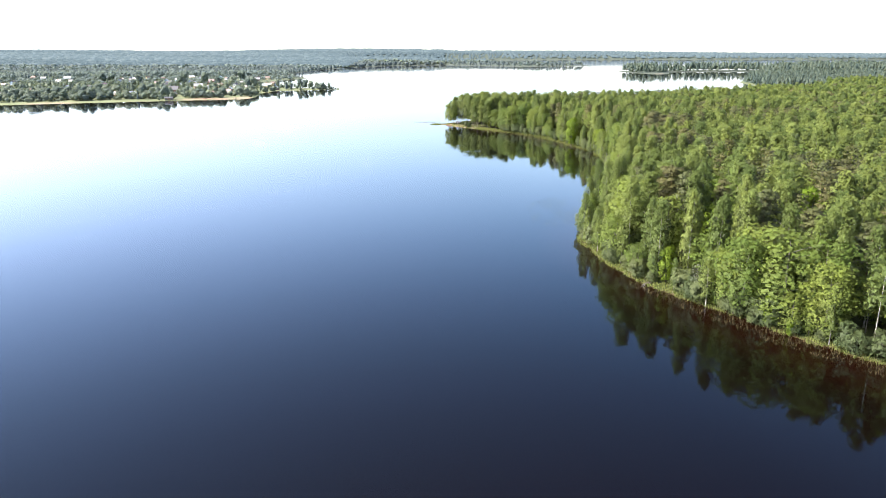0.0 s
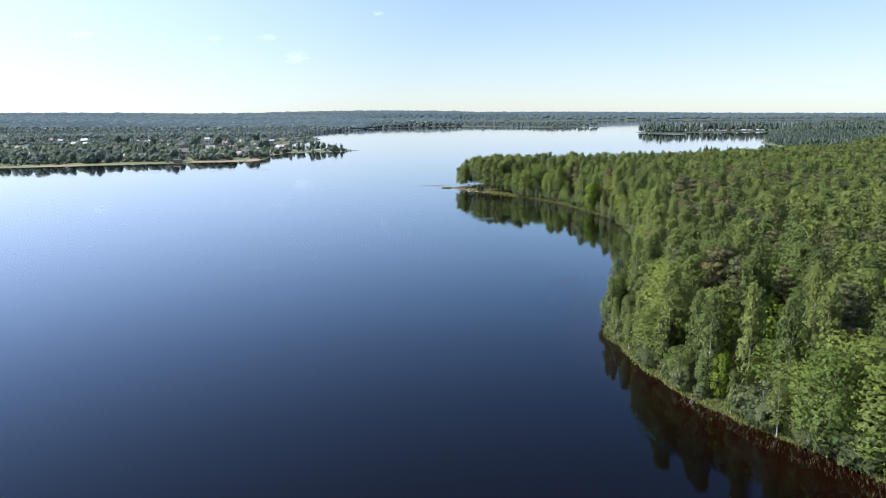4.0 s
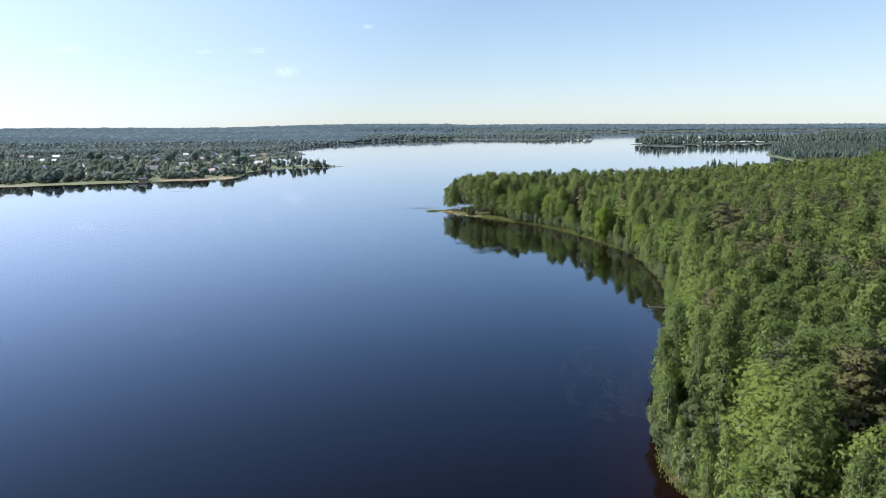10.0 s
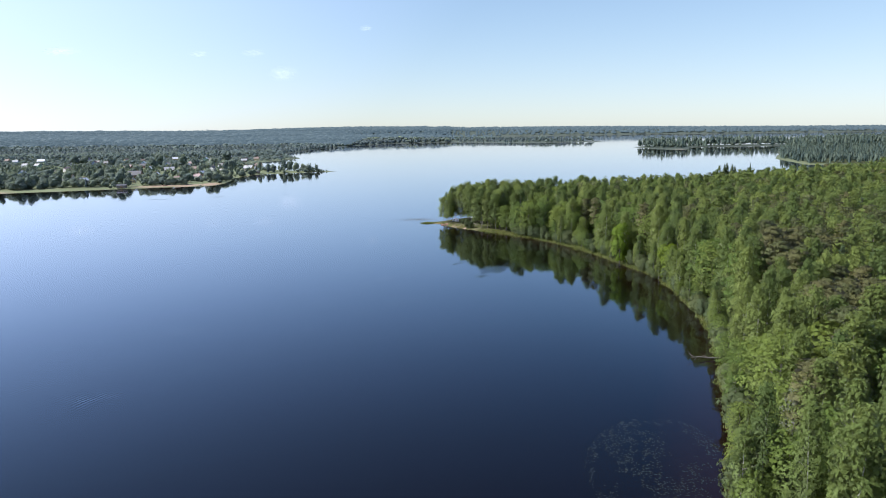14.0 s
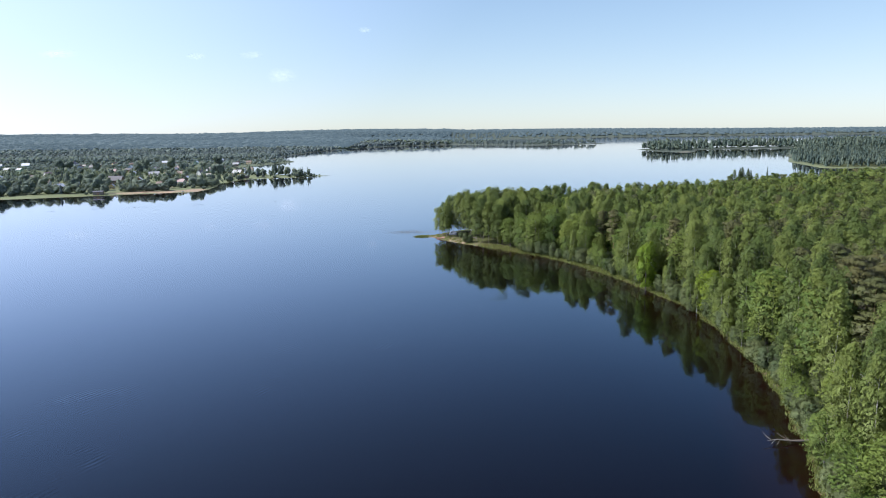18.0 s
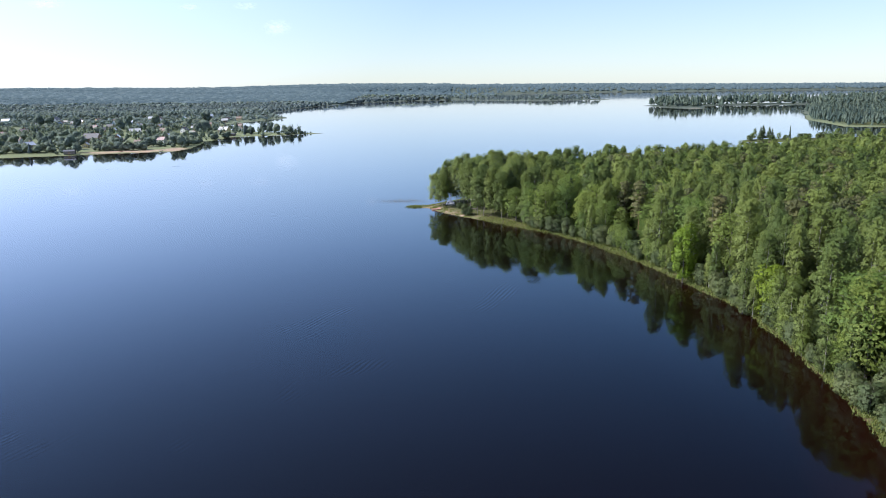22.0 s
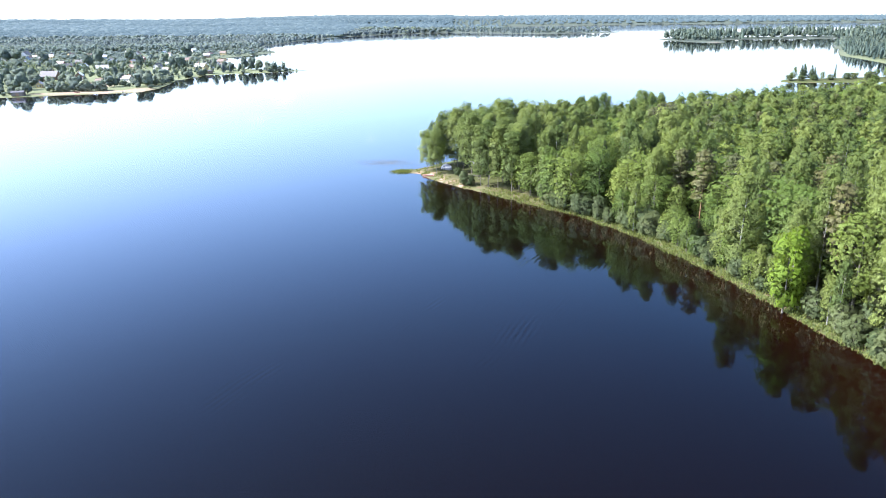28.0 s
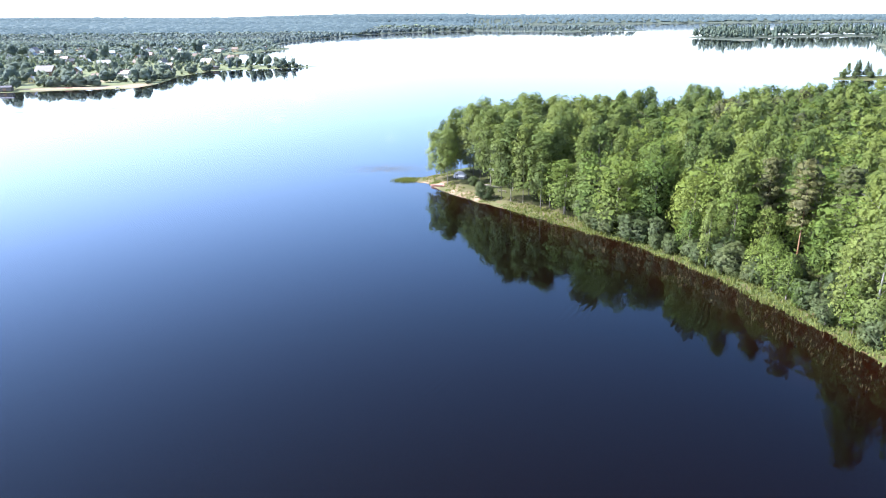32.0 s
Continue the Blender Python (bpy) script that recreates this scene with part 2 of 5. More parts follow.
def ground_material():
    n = Nodes("ground_soil_grass_and_sand")
    p = n.pos()
    z = n.add("SeparateXYZ")
    n.link(p, z.inputs[0])
    sand_at = n.add("Attribute", attribute_name="sand").outputs["Fac"]
    field_at = n.add("Attribute", attribute_name="field").outputs["Fac"]
    grain, patch = n.noise(0.9, 5), n.noise(0.07, 3)
    floor = n.mix(patch, (0.035, 0.045, 0.016), (0.07, 0.075, 0.03))
    grass = n.mix(grain, (0.04, 0.058, 0.02), (0.085, 0.105, 0.036))
    grass = n.mix(n.ramp(n.noise(0.35, 3), 0.5, 0.68), grass, n.mix(grain, (0.075, 0.055, 0.035), (0.12, 0.085, 0.055)))
    meadow = n.mix(n.noise(0.02, 4), (0.095, 0.122, 0.068), (0.155, 0.168, 0.095))
    land = n.mix(n.ramp(n.math("ADD", z.outputs[2], n.math("MULTIPLY", patch, 0.5)), 0.5, 0.95), grass, floor)
    land = n.mix(field_at, land, meadow)
    woods_at = n.add("Attribute", attribute_name="wooded").outputs["Fac"]
    land = n.mix(woods_at, land, n.mix(patch, (0.05, 0.066, 0.055), (0.075, 0.09, 0.07)))
    sand = n.mix(grain, (0.25, 0.165, 0.125), (0.35, 0.25, 0.2))
    land = n.mix(n.math("MULTIPLY", sand_at, n.ramp(n.noise(0.55, 4), 0.3, 0.46), True), land, sand)
    shallow = n.mix(n.noise(0.6, 4), (0.055, 0.026, 0.013), (0.095, 0.046, 0.024))
    dimmed_mud = n.mix(grain, (0.003, 0.0022, 0.002), (0.005, 0.0035, 0.003))
    # mud blackened with depth, painted in place of light lost in the water
    bed = n.mix(n.ramp(z.outputs[2], -1.5, 0.0), dimmed_mud, shallow)
    col = n.mix(n.ramp(z.outputs[2], -0.03, 0.05), bed, land)
    n.bump(n.noise(2.0, 4), 0.5, 0.08)
    return n.done(col, 0.95, 0, 0.1)


def water_material():
    """Brown, clear bog water: a mirror by raised Fresnel, tinted blue where steep, over what lies below."""
    n = Nodes("lake_water")
    p = n.pos()
    fine = n.noise(1.1, 2, 0.5)
    stretch = n.add("Mapping")
    stretch.inputs["Scale"].default_value = (0.55, 0.16, 1)
    stretch.inputs["Rotation"].default_value = (0, 0, radians(28))
    n.link(p, stretch.inputs["Vector"])
    wave = n.noise(0.8, 2, 0.5, stretch.outputs[0])
    patch = n.ramp(n.noise(0.012, 3), 0.5, 0.72)
    h = n.math("ADD", n.math("MULTIPLY", wave, n.math("ADD", n.math("MULTIPLY", patch, 0.5), 0.07)), n.math("MULTIPLY", fine, 0.02))
    xyz = n.add("SeparateXYZ")
    n.link(p, xyz.inputs[0])
    # trains of small ripples: where the band starts, its direction and half width, the crests' direction, their pitch and height
    for ax_, ay_, turn_, reach, crest, pitch_, amount in ((-87, 246, 0.935, 15, 1.14, 5.7, 1.5), (-27, 372, 0.87, 10, 1.1, 5.9, 0.8), (-72, 300, 0.95, 12, 1.1, 5.2, 0.7), (-60, 760, 0.28, 14, 0.28, 3.0, 0.9)):
        dx_, dy_ = n.math("SUBTRACT", xyz.outputs[0], ax_), n.math("SUBTRACT", xyz.outputs[1], ay_)
        c, q = math.cos(turn_), math.sin(turn_)
        side = n.math("SUBTRACT", n.math("MULTIPLY", dy_, c), n.math("MULTIPLY", dx_, q))
        side = n.math("ADD", side, n.math("MULTIPLY", n.noise(0.03, 2), 16.0))
        c, q = math.cos(crest), math.sin(crest)
        across = n.math("ADD", n.math("SUBTRACT", n.math("MULTIPLY", dy_, c), n.math("MULTIPLY", dx_, q)), n.math("MULTIPLY", n.noise(0.06, 2), 3.0))
        band = n.math("MULTIPLY", n.ramp(n.math("ABSOLUTE", n.math("SUBTRACT", side, 8.0)), reach * 0.5, 0.0), n.ramp(n.noise(0.07, 3), 0.5, 0.64))
        h = n.math("ADD", h, n.math("MULTIPLY", n.math("MULTIPLY", n.math("SINE", n.math("MULTIPLY", across, pitch_)), band), amount))
    b = n.add("Bump")
    b.inputs["Strength"].default_value, b.inputs["Distance"].default_value = 0.12, 0.12
    n.link(h, b.inputs["Height"])
    gloss = n.add("BsdfGlossy")
    gloss.inputs["Roughness"].default_value = 0.045
    n.link(b.outputs[0], gloss.inputs["Normal"])
    clear = n.add("BsdfTransparent")
    clear.inputs["Color"].default_value = (0.42, 0.28, 0.2, 1)
    body = n.add("BsdfDiffuse")
    body.inputs["Color"].default_value = (0.005, 0.0028, 0.0022, 1)
    inner = n.add("MixShader")
    inner.inputs[0].default_value = 0.3
    n.link(clear.outputs[0], inner.inputs[1])
    n.link(body.outputs[0], inner.inputs[2])
    fres = n.add("Fresnel")
    fres.inputs["IOR"].default_value = 1.34
    n.link(b.outputs[0], fres.inputs["Normal"])
    m = n.add("MixShader")
    f = n.math("MULTIPLY", n.math("POWER", fres.outputs[0], 1.83), 7.6)
    share = n.math("DIVIDE", f, n.math("ADD", n.math("MULTIPLY", f, 0.86), 1.0))
    n.link(share, m.inputs[0])
    # blue painted into the steep reflection in place of a bluer sky
    n.link(n.mix(n.math("POWER", share, 0.7), (0.4, 0.7, 1.0), (1.0, 0.965, 1.0)), gloss.inputs["Color"])
    n.link(inner.outputs[0], m.inputs[1])
    n.link(gloss.outputs[0], m.inputs[2])
    n.link(m.outputs[0], n.out.inputs["Surface"])
    return n.mat


GROUND, WATER = ground_material(), water_material()


# ---- mesh helpers ----
def mesh_object(name, verts, faces, material, parent=None, label="", smooth=False):
    me = bpy.data.meshes.new(name)
    me.from_pydata([tuple(map(float, v)) for v in verts], [], [tuple(map(int, f)) for f in faces])
    me.materials.append(material)
    if smooth:
        me.shade_smooth()
    ob = new(name, me)
    ob.parent = parent
    if label:
        tagged(ob, label)
    return ob


def triangle_mesh(name, pts, tone, material, slope=None):
    """pts: n x 3 x 3 corners of loose triangles; tone: n values."""
    n = len(pts)
    me = bpy.data.meshes.new(name)
    me.vertices.add(3 * n)
    me.loops.add(3 * n)
    me.polygons.add(n)
    me.vertices.foreach_set("co", pts.astype(np.float32).ravel())
    me.loops.foreach_set("vertex_index", np.arange(3 * n, dtype=np.int32))
    me.polygons.foreach_set("loop_start", np.arange(0, 3 * n, 3, dtype=np.int32))
    me.materials.append(material)
    me.update()
    at = me.attributes.new("tone", "FLOAT", "POINT")
    at.data.foreach_set("value", np.repeat(tone, 3).astype(np.float32))
    if slope is not None:
        me.attributes.new("slope", "FLOAT_VECTOR", "POINT").data.foreach_set("vector", (np.repeat(slope, 3, 0) if slope.ndim == 2 else slope).astype(np.float32).ravel())
    return me


def part(name, bm, material, parent, label=""):
    me = bpy.data.meshes.new(name)
    bm.to_mesh(me)
    bm.free()
    me.materials.append(material)
    ob = new(name, me)
    ob.parent = parent
    return tagged(ob, label) if label else ob


def box(bm, size, at, turn=0.0, tilt=0.0):
    bmesh.ops.create_cube(bm, size=1, matrix=Matrix.Translation(at) @ Euler((tilt, 0, turn)).to_matrix().to_4x4() @ Matrix.Diagonal((*size, 1)))
    return bm


# ---- the lie of the land: shores as corner lists, looked up as a signed distance ----
PENINSULA = [(700, -300), (170, -80), (120, 40), (95, 92), (79.5, 114), (68.3, 127), (58.3, 142), (49, 157.5), (43, 178), (41, 195), (43, 212), (48, 228), (56.5, 250), (66.3, 278),
             (71.3, 292), (78.3, 320), (81.7, 345), (82, 368), (81, 390), (76, 413), (69, 437), (62, 455), (49, 477), (36.5, 491.5), (20.5, 509.5), (8.5, 523.5), (1, 535.3), (-4.5, 539.3),
             (2, 546), (14, 560), (34, 578), (62, 592), (95, 600), (140, 622), (190, 648), (250, 682), (320, 725), (400, 765), (470, 812), (440, 856), (360, 850), (300, 850),
             (274, 858), (288, 884), (350, 893), (420, 897), (560, 930), (700, 960), (1000, 900), (3500, 600), (3500, -300)]
NORTH_EAST = [(468, 1041), (560, 1014), (900, 985), (4900, 900), (4900, 2300), (1500, 1960), (770, 1910), (520, 1940), (452, 1850), (462, 1700), (495, 1612), (520, 1640), (562, 1765),
              (724, 1783), (818, 1735), (760, 1610), (640, 1495), (565, 1330), (500, 1195)]
WEST = [(-4900, 400), (-800, 640), (-600, 720), (-481, 768), (-412, 792), (-345, 812), (-310, 825), (-270, 838), (-238, 842), (-233, 876), (-248, 955), (-240, 1020), (-206, 1034),
        (-177, 1044), (-142, 1059), (-180, 1075), (-230, 1105), (-300, 1170), (-340, 1300), (-312, 1400), (-284, 1480), (-300, 1540), (-345, 1620), (-385, 1800), (-378, 2080),
        (-328, 2400), (-205, 2690), (9, 2800), (150, 2600), (267, 2460), (420, 2480), (548, 2500), (420, 2640), (300, 2900), (60, 3100), (-200, 3300), (-600, 3700), (-4900, 3800)]
FAR_SHORE = [(-4900, 3500), (-700, 3500), (-330, 3950), (400, 4150), (980, 4150), (1500, 3950), (2100, 3700), (4900, 3400), (4900, 5600), (-4900, 5600)]


def signed(px, py, poly):
    """Distance to the shore, positive on land."""
    a = np.array(poly, float)
    b = np.roll(a, -1, 0)
    best = np.full(px.shape, 1e18)
    inside = np.zeros(px.shape, bool)
    for (ax, ay), (bx, by) in zip(a, b):
        dx, dy = bx - ax, by - ay
        s = np.clip(((px - ax) * dx + (py - ay) * dy) / (dx * dx + dy * dy), 0, 1)
        best = np.minimum(best, (px - ax - s * dx) ** 2 + (py - ay - s * dy) ** 2)
        if ay != by:
            inside ^= ((ay > py) != (by > py)) & (px < (bx - ax) * (py - ay) / (by - ay) + ax)
    return np.where(inside, 1, -1) * np.sqrt(best)


def waves(px, py, length, seed):
    """Smooth, cheap unevenness between -1 and 1."""
    r = np.random.RandomState(seed)
    out = np.zeros(np.shape(px))
    for k in range(6):
        ang, ph = r.uniform(0, 6.28, 2)
        l = length * r.uniform(0.5, 1.6)
        out += np.sin((px * math.cos(ang) + py * math.sin(ang)) * 6.28 / l + ph)
    return out / 3.2


LANDS = [PENINSULA, NORTH_EAST, WEST, FAR_SHORE]


def shore_distance(px, py):
    d = np.max([signed(px, py, poly) for poly in LANDS], 0)
    return d + waves(px, py, 34, 3) * 1.1 + waves(px, py, 9, 4) * 0.5


def height(px, py, d=None):
    d = shore_distance(px, py) if d is None else d
    far = np.clip((np.hypot(px, py) - 2300) / 2500, 0, 1)
    land = np.where(d < 8, 0.11 * d, 0.88 + 2.2 * (1 - np.exp(-(np.maximum(d, 8) - 8) / 60))) + np.clip(d / 30, 0, 1) * waves(px, py, 160, 5) * 0.5
    land = land + far ** 1.3 * np.where(px < 0, 43 - px * 0.003, np.maximum(40 - px * 0.013, 6)) * np.clip(d / 150, 0, 1) * (1 + 0.12 * waves(px, py, 1900, 6))
    bed = np.maximum(0.105 * d, -4.0)
    return np.where(d > 0, np.maximum(land, 0.02 * np.minimum(d, 5)), bed)


def steps(stops):
    """Coordinates from (start, end, step) stretches."""
    out = []
    for a, b, s in stops:
        out.append(np.arange(a, b, s))
    return np.concatenate(out)


gx = steps([(-5200, -1600, 150), (-1600, -520, 24), (-520, -30, 7), (-30, 130, 2.2), (130, 560, 11), (560, 1600, 40), (1600, 5300, 150)])
gy = steps([(-1200, 60, 60), (60, 640, 4.0), (640, 1120, 7), (1120, 2900, 26), (2900, 5700, 80)])
X, Y = np.meshgrid(gx, gy)
D = shore_distance(X, Y)
Z = height(X, Y, D)
idx = np.arange(X.size).reshape(X.shape)
quads = np.stack([idx[:-1, :-1], idx[:-1, 1:], idx[1:, 1:], idx[1:, :-1]], -1).reshape(-1, 4)
gm = bpy.data.meshes.new("ground")
gm.vertices.add(X.size)
gm.vertices.foreach_set("co", np.stack([X, Y, Z], -1).astype(np.float32).ravel())
gm.loops.add(quads.size)
gm.loops.foreach_set("vertex_index", quads.astype(np.int32).ravel())
gm.polygons.add(len(quads))
gm.polygons.foreach_set("loop_start", np.arange(0, quads.size, 4, dtype=np.int32))
gm.update()
gm.shade_smooth()
gm.materials.append(GROUND)


def spot(px, py, cx, cy, rx, ry, turn=0.0):
    c, s = math.cos(turn), math.sin(turn)
    u, v = ((px - cx) * c + (py - cy) * s) / rx, (-(px - cx) * s + (py - cy) * c) / ry
    return np.clip(1.6 * (1 - u * u - v * v), 0, 1)


sand = np.clip(spot(X, Y, 4, 533, 8, 1.5, -0.75) + spot(X, Y, 13, 519.5, 10, 1.4, -0.85) + np.where((Y > 488) & (Y < 548) & (X < 46) & (D < 7), 0.16, 0) + spot(X, Y, -277, 843, 46, 5.5, 0.2) + spot(X, Y, -300, 895, 20, 40, 0.5) * 0.6
               + spot(X, Y, -240, 862, 12, 14) * 0.8 + spot(X, Y, 490, 1618, 30, 18, 0.8) + spot(X, Y, -440, 785, 30, 7, 0.3) * 0.6, 0, 1) * (Z > -0.1)
field = np.clip(spot(X, Y, -360, 1000, 190, 160) * 0.8 + spot(X, Y, -700, 1180, 130, 60) + spot(X, Y, -1370, 3950, 300, 90)
                + spot(X, Y, -420, 1500, 300, 60) * 0.7 + spot(X, Y, -560, 1250, 330, 240) * 0.8 + np.where((X < -150) & (Y > 740) & (Y < 1700), 0.75, 0) + spot(X, Y, -480, 780, 120, 16, 0.25) + np.where((X > 440) & (Y > 990) & (Y < 2100) & (D < 16), 0.8, 0), 0, 1)
for key, values in (("sand", sand), ("field", field), ("wooded", np.clip((np.hypot(X, Y) - 1150) / 500, 0, 1))):
    gm.attributes.new(key, "FLOAT", "POINT").data.foreach_set("value", values.astype(np.float32).ravel())
ground = tagged(new("ground", gm), "forest soil, grass and sandy lake bed", "ground", "", "structure")

water = mesh_object("water", [(-5300, -1300, 0), (5300, -1300, 0), (5300, 5700, 0), (-5300, 5700, 0)], [(0, 1, 2, 3)], WATER)
tagged(water, "calm dark brown-blue lake water with faint ripples", "water", "", "structure")


# ---- the village across the water: where its houses stand ----
HOUSES = [(-359, 938, 14, 0), (-341, 955, 9, 1), (-359, 1037, 12, 2), (-334, 1058, 9, 3), (-297, 982, 9, 1), (-314, 1072, 10, 0), (-263, 1064, 11, 2), (-338, 1227, 9, 3), (-440, 1402, 9, 1),
          (-486, 1299, 9, 1), (-463, 1146, 9, 4), (-658, 1401, 14, 0), (-427, 1495, 9, 1), (-300, 1246, 10, 3), (-735, 1388, 13, 1), (-546, 1026, 9, 1), (-499, 1007, 12, 4)]
HOUSES += [(-571, 1316, 9, 1), (-547, 1162, 10, 5), (-384, 870, 9, 1), (-408, 880, 7, 2), (-453, 1171, 9, 0), (-339, 1021, 8, 5), (-500, 1412, 9, 1), (-841, 1457, 9, 3), (-262, 1112, 9, 5),
           (-729, 1201, 10, 0), (-844, 1627, 10, 1), (-785, 1393, 9, 2), (-590, 1296, 9, 3), (-429, 1098, 9, 0), (-406, 1242, 9, 4)]
hr = np.random.RandomState(5)
for _ in range(700):
    hx, hy = hr.uniform(-740, -185), hr.uniform(868, 1480)
    if len(HOUSES) < 74 and min(math.hypot(hx - q[0], hy - q[1]) for q in HOUSES) > 27 and shore_distance(np.array([hx]), np.array([hy]))[0] > 15 and hy < 1650 + hx * 0.4:
        HOUSES.append((hx, hy, hr.uniform(6.5, 10), int(hr.randint(0, 6))))
house_x, house_y = np.array([q[0] for q in HOUSES]), np.array([q[1] for q in HOUSES])


def clear_of_houses(px, py, gap):
    return np.min(np.hypot(px[:, None] - house_x[None], py[:, None] - house_y[None]), 1) > gap


# ---- trees ----
def leaf_triangles(r, blobs, n, size, droop=0.0, up=0.25, inner=0.4):
    """Loose leaf sprays over a set of boughs (x, y, z, rx, ry, rz)."""
    b = np.array(blobs, float)
    area = (b[:, 3] + b[:, 4]) * (b[:, 3] + b[:, 5])
    k = r.choice(len(b), n, p=area / area.sum())
    d = r.normal(size=(n, 3))
    d[:, 2] += up
    d /= np.linalg.norm(d, axis=1, keepdims=True)
    p = b[k, :3] + d * b[k, 3:] * r.uniform(inner, 1.25, (n, 1)) ** 0.7
    nrm = d + r.normal(size=(n, 3)) * 0.32
    nrm /= np.linalg.norm(nrm, axis=1, keepdims=True)
    ref = np.where(np.abs(nrm[:, 2:3]) < 0.9, np.array([[0, 0, 1.0]]), np.array([[1.0, 0, 0]]))
    u = np.cross(ref, nrm)
    u /= np.linalg.norm(u, axis=1, keepdims=True)
    v = np.cross(nrm, u)
    s = size * r.uniform(0.6, 1.45, (n, 1))
    th = r.uniform(0, 6.283, (n, 1)) if not droop else r.normal(-1.57, 0.35, (n, 1))
    out = []
    for j in range(3):
        a = th + j * 2.094 + r.normal(0, 0.25, (n, 1))
        long = 1.0 + (droop if j == 0 else 0.0)
        out.append(p + s * long * (u * np.cos(a) + v * np.sin(a)))
    return np.stack(out, 1)


def birch_boughs(r, h, count, wide):
    out = [(0, 0, h - 1.8, 0.75, 0.75, 1.3), (0, 0, h - 3.2, 1.1, 1.1, 1.6)]
    for i in range(count):
        f = 0.16 + 0.8 * (i + r.uniform()) / count
        prof = wide * (np.sin(min(1, f * 0.98) * 3.05) ** 0.45) * (1.1 - 0.4 * f) * (1 - 0.2 * max(0, (f - 0.55) / 0.45) ** 1.6)
        a = i * 2.4 + r.uniform(-0.5, 0.5)
        q = prof * r.uniform(0.35, 0.85)
        k = r.uniform(0.75, 1.25) * wide / 3.2 * (1 - 0.2 * max(0, f - 0.6) / 0.4)
        out.append((q * math.cos(a), q * math.sin(a), f * h - 0.35 * q, k, k, r.uniform(0.9, 2.2)))
    return out


def pine_boughs(r, h, count, wide):
    out = [(0, 0, h - 0.7, 0.9, 0.9, 0.8)]
    for i in range(count):
        f = 0.42 + 0.56 * (i + r.uniform()) / count
        prof = wide * min(1.0, (1.05 - f) * 2.6 + 0.18)
        a = i * 2.4 + r.uniform(-0.7, 0.7)
        q = prof * r.uniform(0.3, 0.95)
        out.append((q * math.cos(a), q * math.sin(a), f * h, r.uniform(1.0, 1.8), r.uniform(1.0, 1.8), r.uniform(0.22, 0.42)))
    return out


def spruce_boughs(r, h, count, wide):
    out = [(0, 0, h - 0.9, 0.3, 0.3, 1.0)]
    for i in range(count):
        f = 0.08 + 0.88 * (i + r.uniform()) / count
        a = i * 2.4 + r.uniform(-0.4, 0.4)
        q = wide * (1 - f) * 0.62
        out.append((q * math.cos(a), q * math.sin(a), f * h, 0.25 + q * 0.75, 0.25 + q * 0.75, r.uniform(0.35, 0.7)))
    return out


def broad_boughs(r, h, count, wide):
    out = []
    for i in range(count):
        f = 0.14 + 0.82 * (i + r.uniform()) / count
        prof = wide * math.sin(min(1.0, f * 0.93) * 3.0) ** 0.55
        a = i * 2.4 + r.uniform(-0.6, 0.6)
        q = prof * r.uniform(0.4, 0.82)
        k = r.uniform(0.75, 1.35) * wide / 3.4
        out.append((q * math.cos(a), q * math.sin(a), f * h, 1.25 * k, 1.25 * k, 0.95 * k))
    return out


KINDS = {  # boughs, height, bough count, half width, leaf size (near), droop, bark, near leaf count
    "birch": (birch_boughs, 24.0, 52, 3.45, 0.25, 0.8, BARK_BIRCH, 4300),
    "pine": (pine_boughs, 22.0, 34, 2.7, 0.38, 0.0, BARK_PINE, 1900),
    "spruce": (spruce_boughs, 20.0, 40, 3.2, 0.4, 0.4, BARK_GREY, 1600),
    "broadleaf": (broad_boughs, 13.5, 44, 3.9, 0.25, 0.0, BARK_GREY, 3900),
    "maple": (broad_boughs, 14.5, 34, 3.6, 0.34, 0.0, BARK_GREY, 2600),
    "willow": (broad_boughs, 5.6, 22, 2.5, 0.3, 0.3, BARK_GREY, 1300),
    "dead": (pine_boughs, 15.0, 22, 1.9, 0.34, 0.0, DEADWOOD, 420),
}


def crown(kind, seed, n, size, low=0.0):
    r = np.random.RandomState(seed)
    make, h, count, wide, _, droop, _, _ = KINDS[kind]
    boughs = make(r, h * r.uniform(0.95, 1.05), count, wide)
    return leaf_triangles(r, [b for b in boughs if b[2] > low * h], n, size, droop if size < 0.5 else droop * 0.35, 0.35, 0.6 if size < 0.9 else 0.85)


def ball():
    """Corners of the faces of a small round ball, n x 3 x 3."""
    bm = bmesh.new()
    bmesh.ops.create_icosphere(bm, subdivisions=1, radius=1)
    out = np.array([[v.co[:] for v in f.verts] for f in bm.faces])
    bm.free()
    return out


BALL = ball()


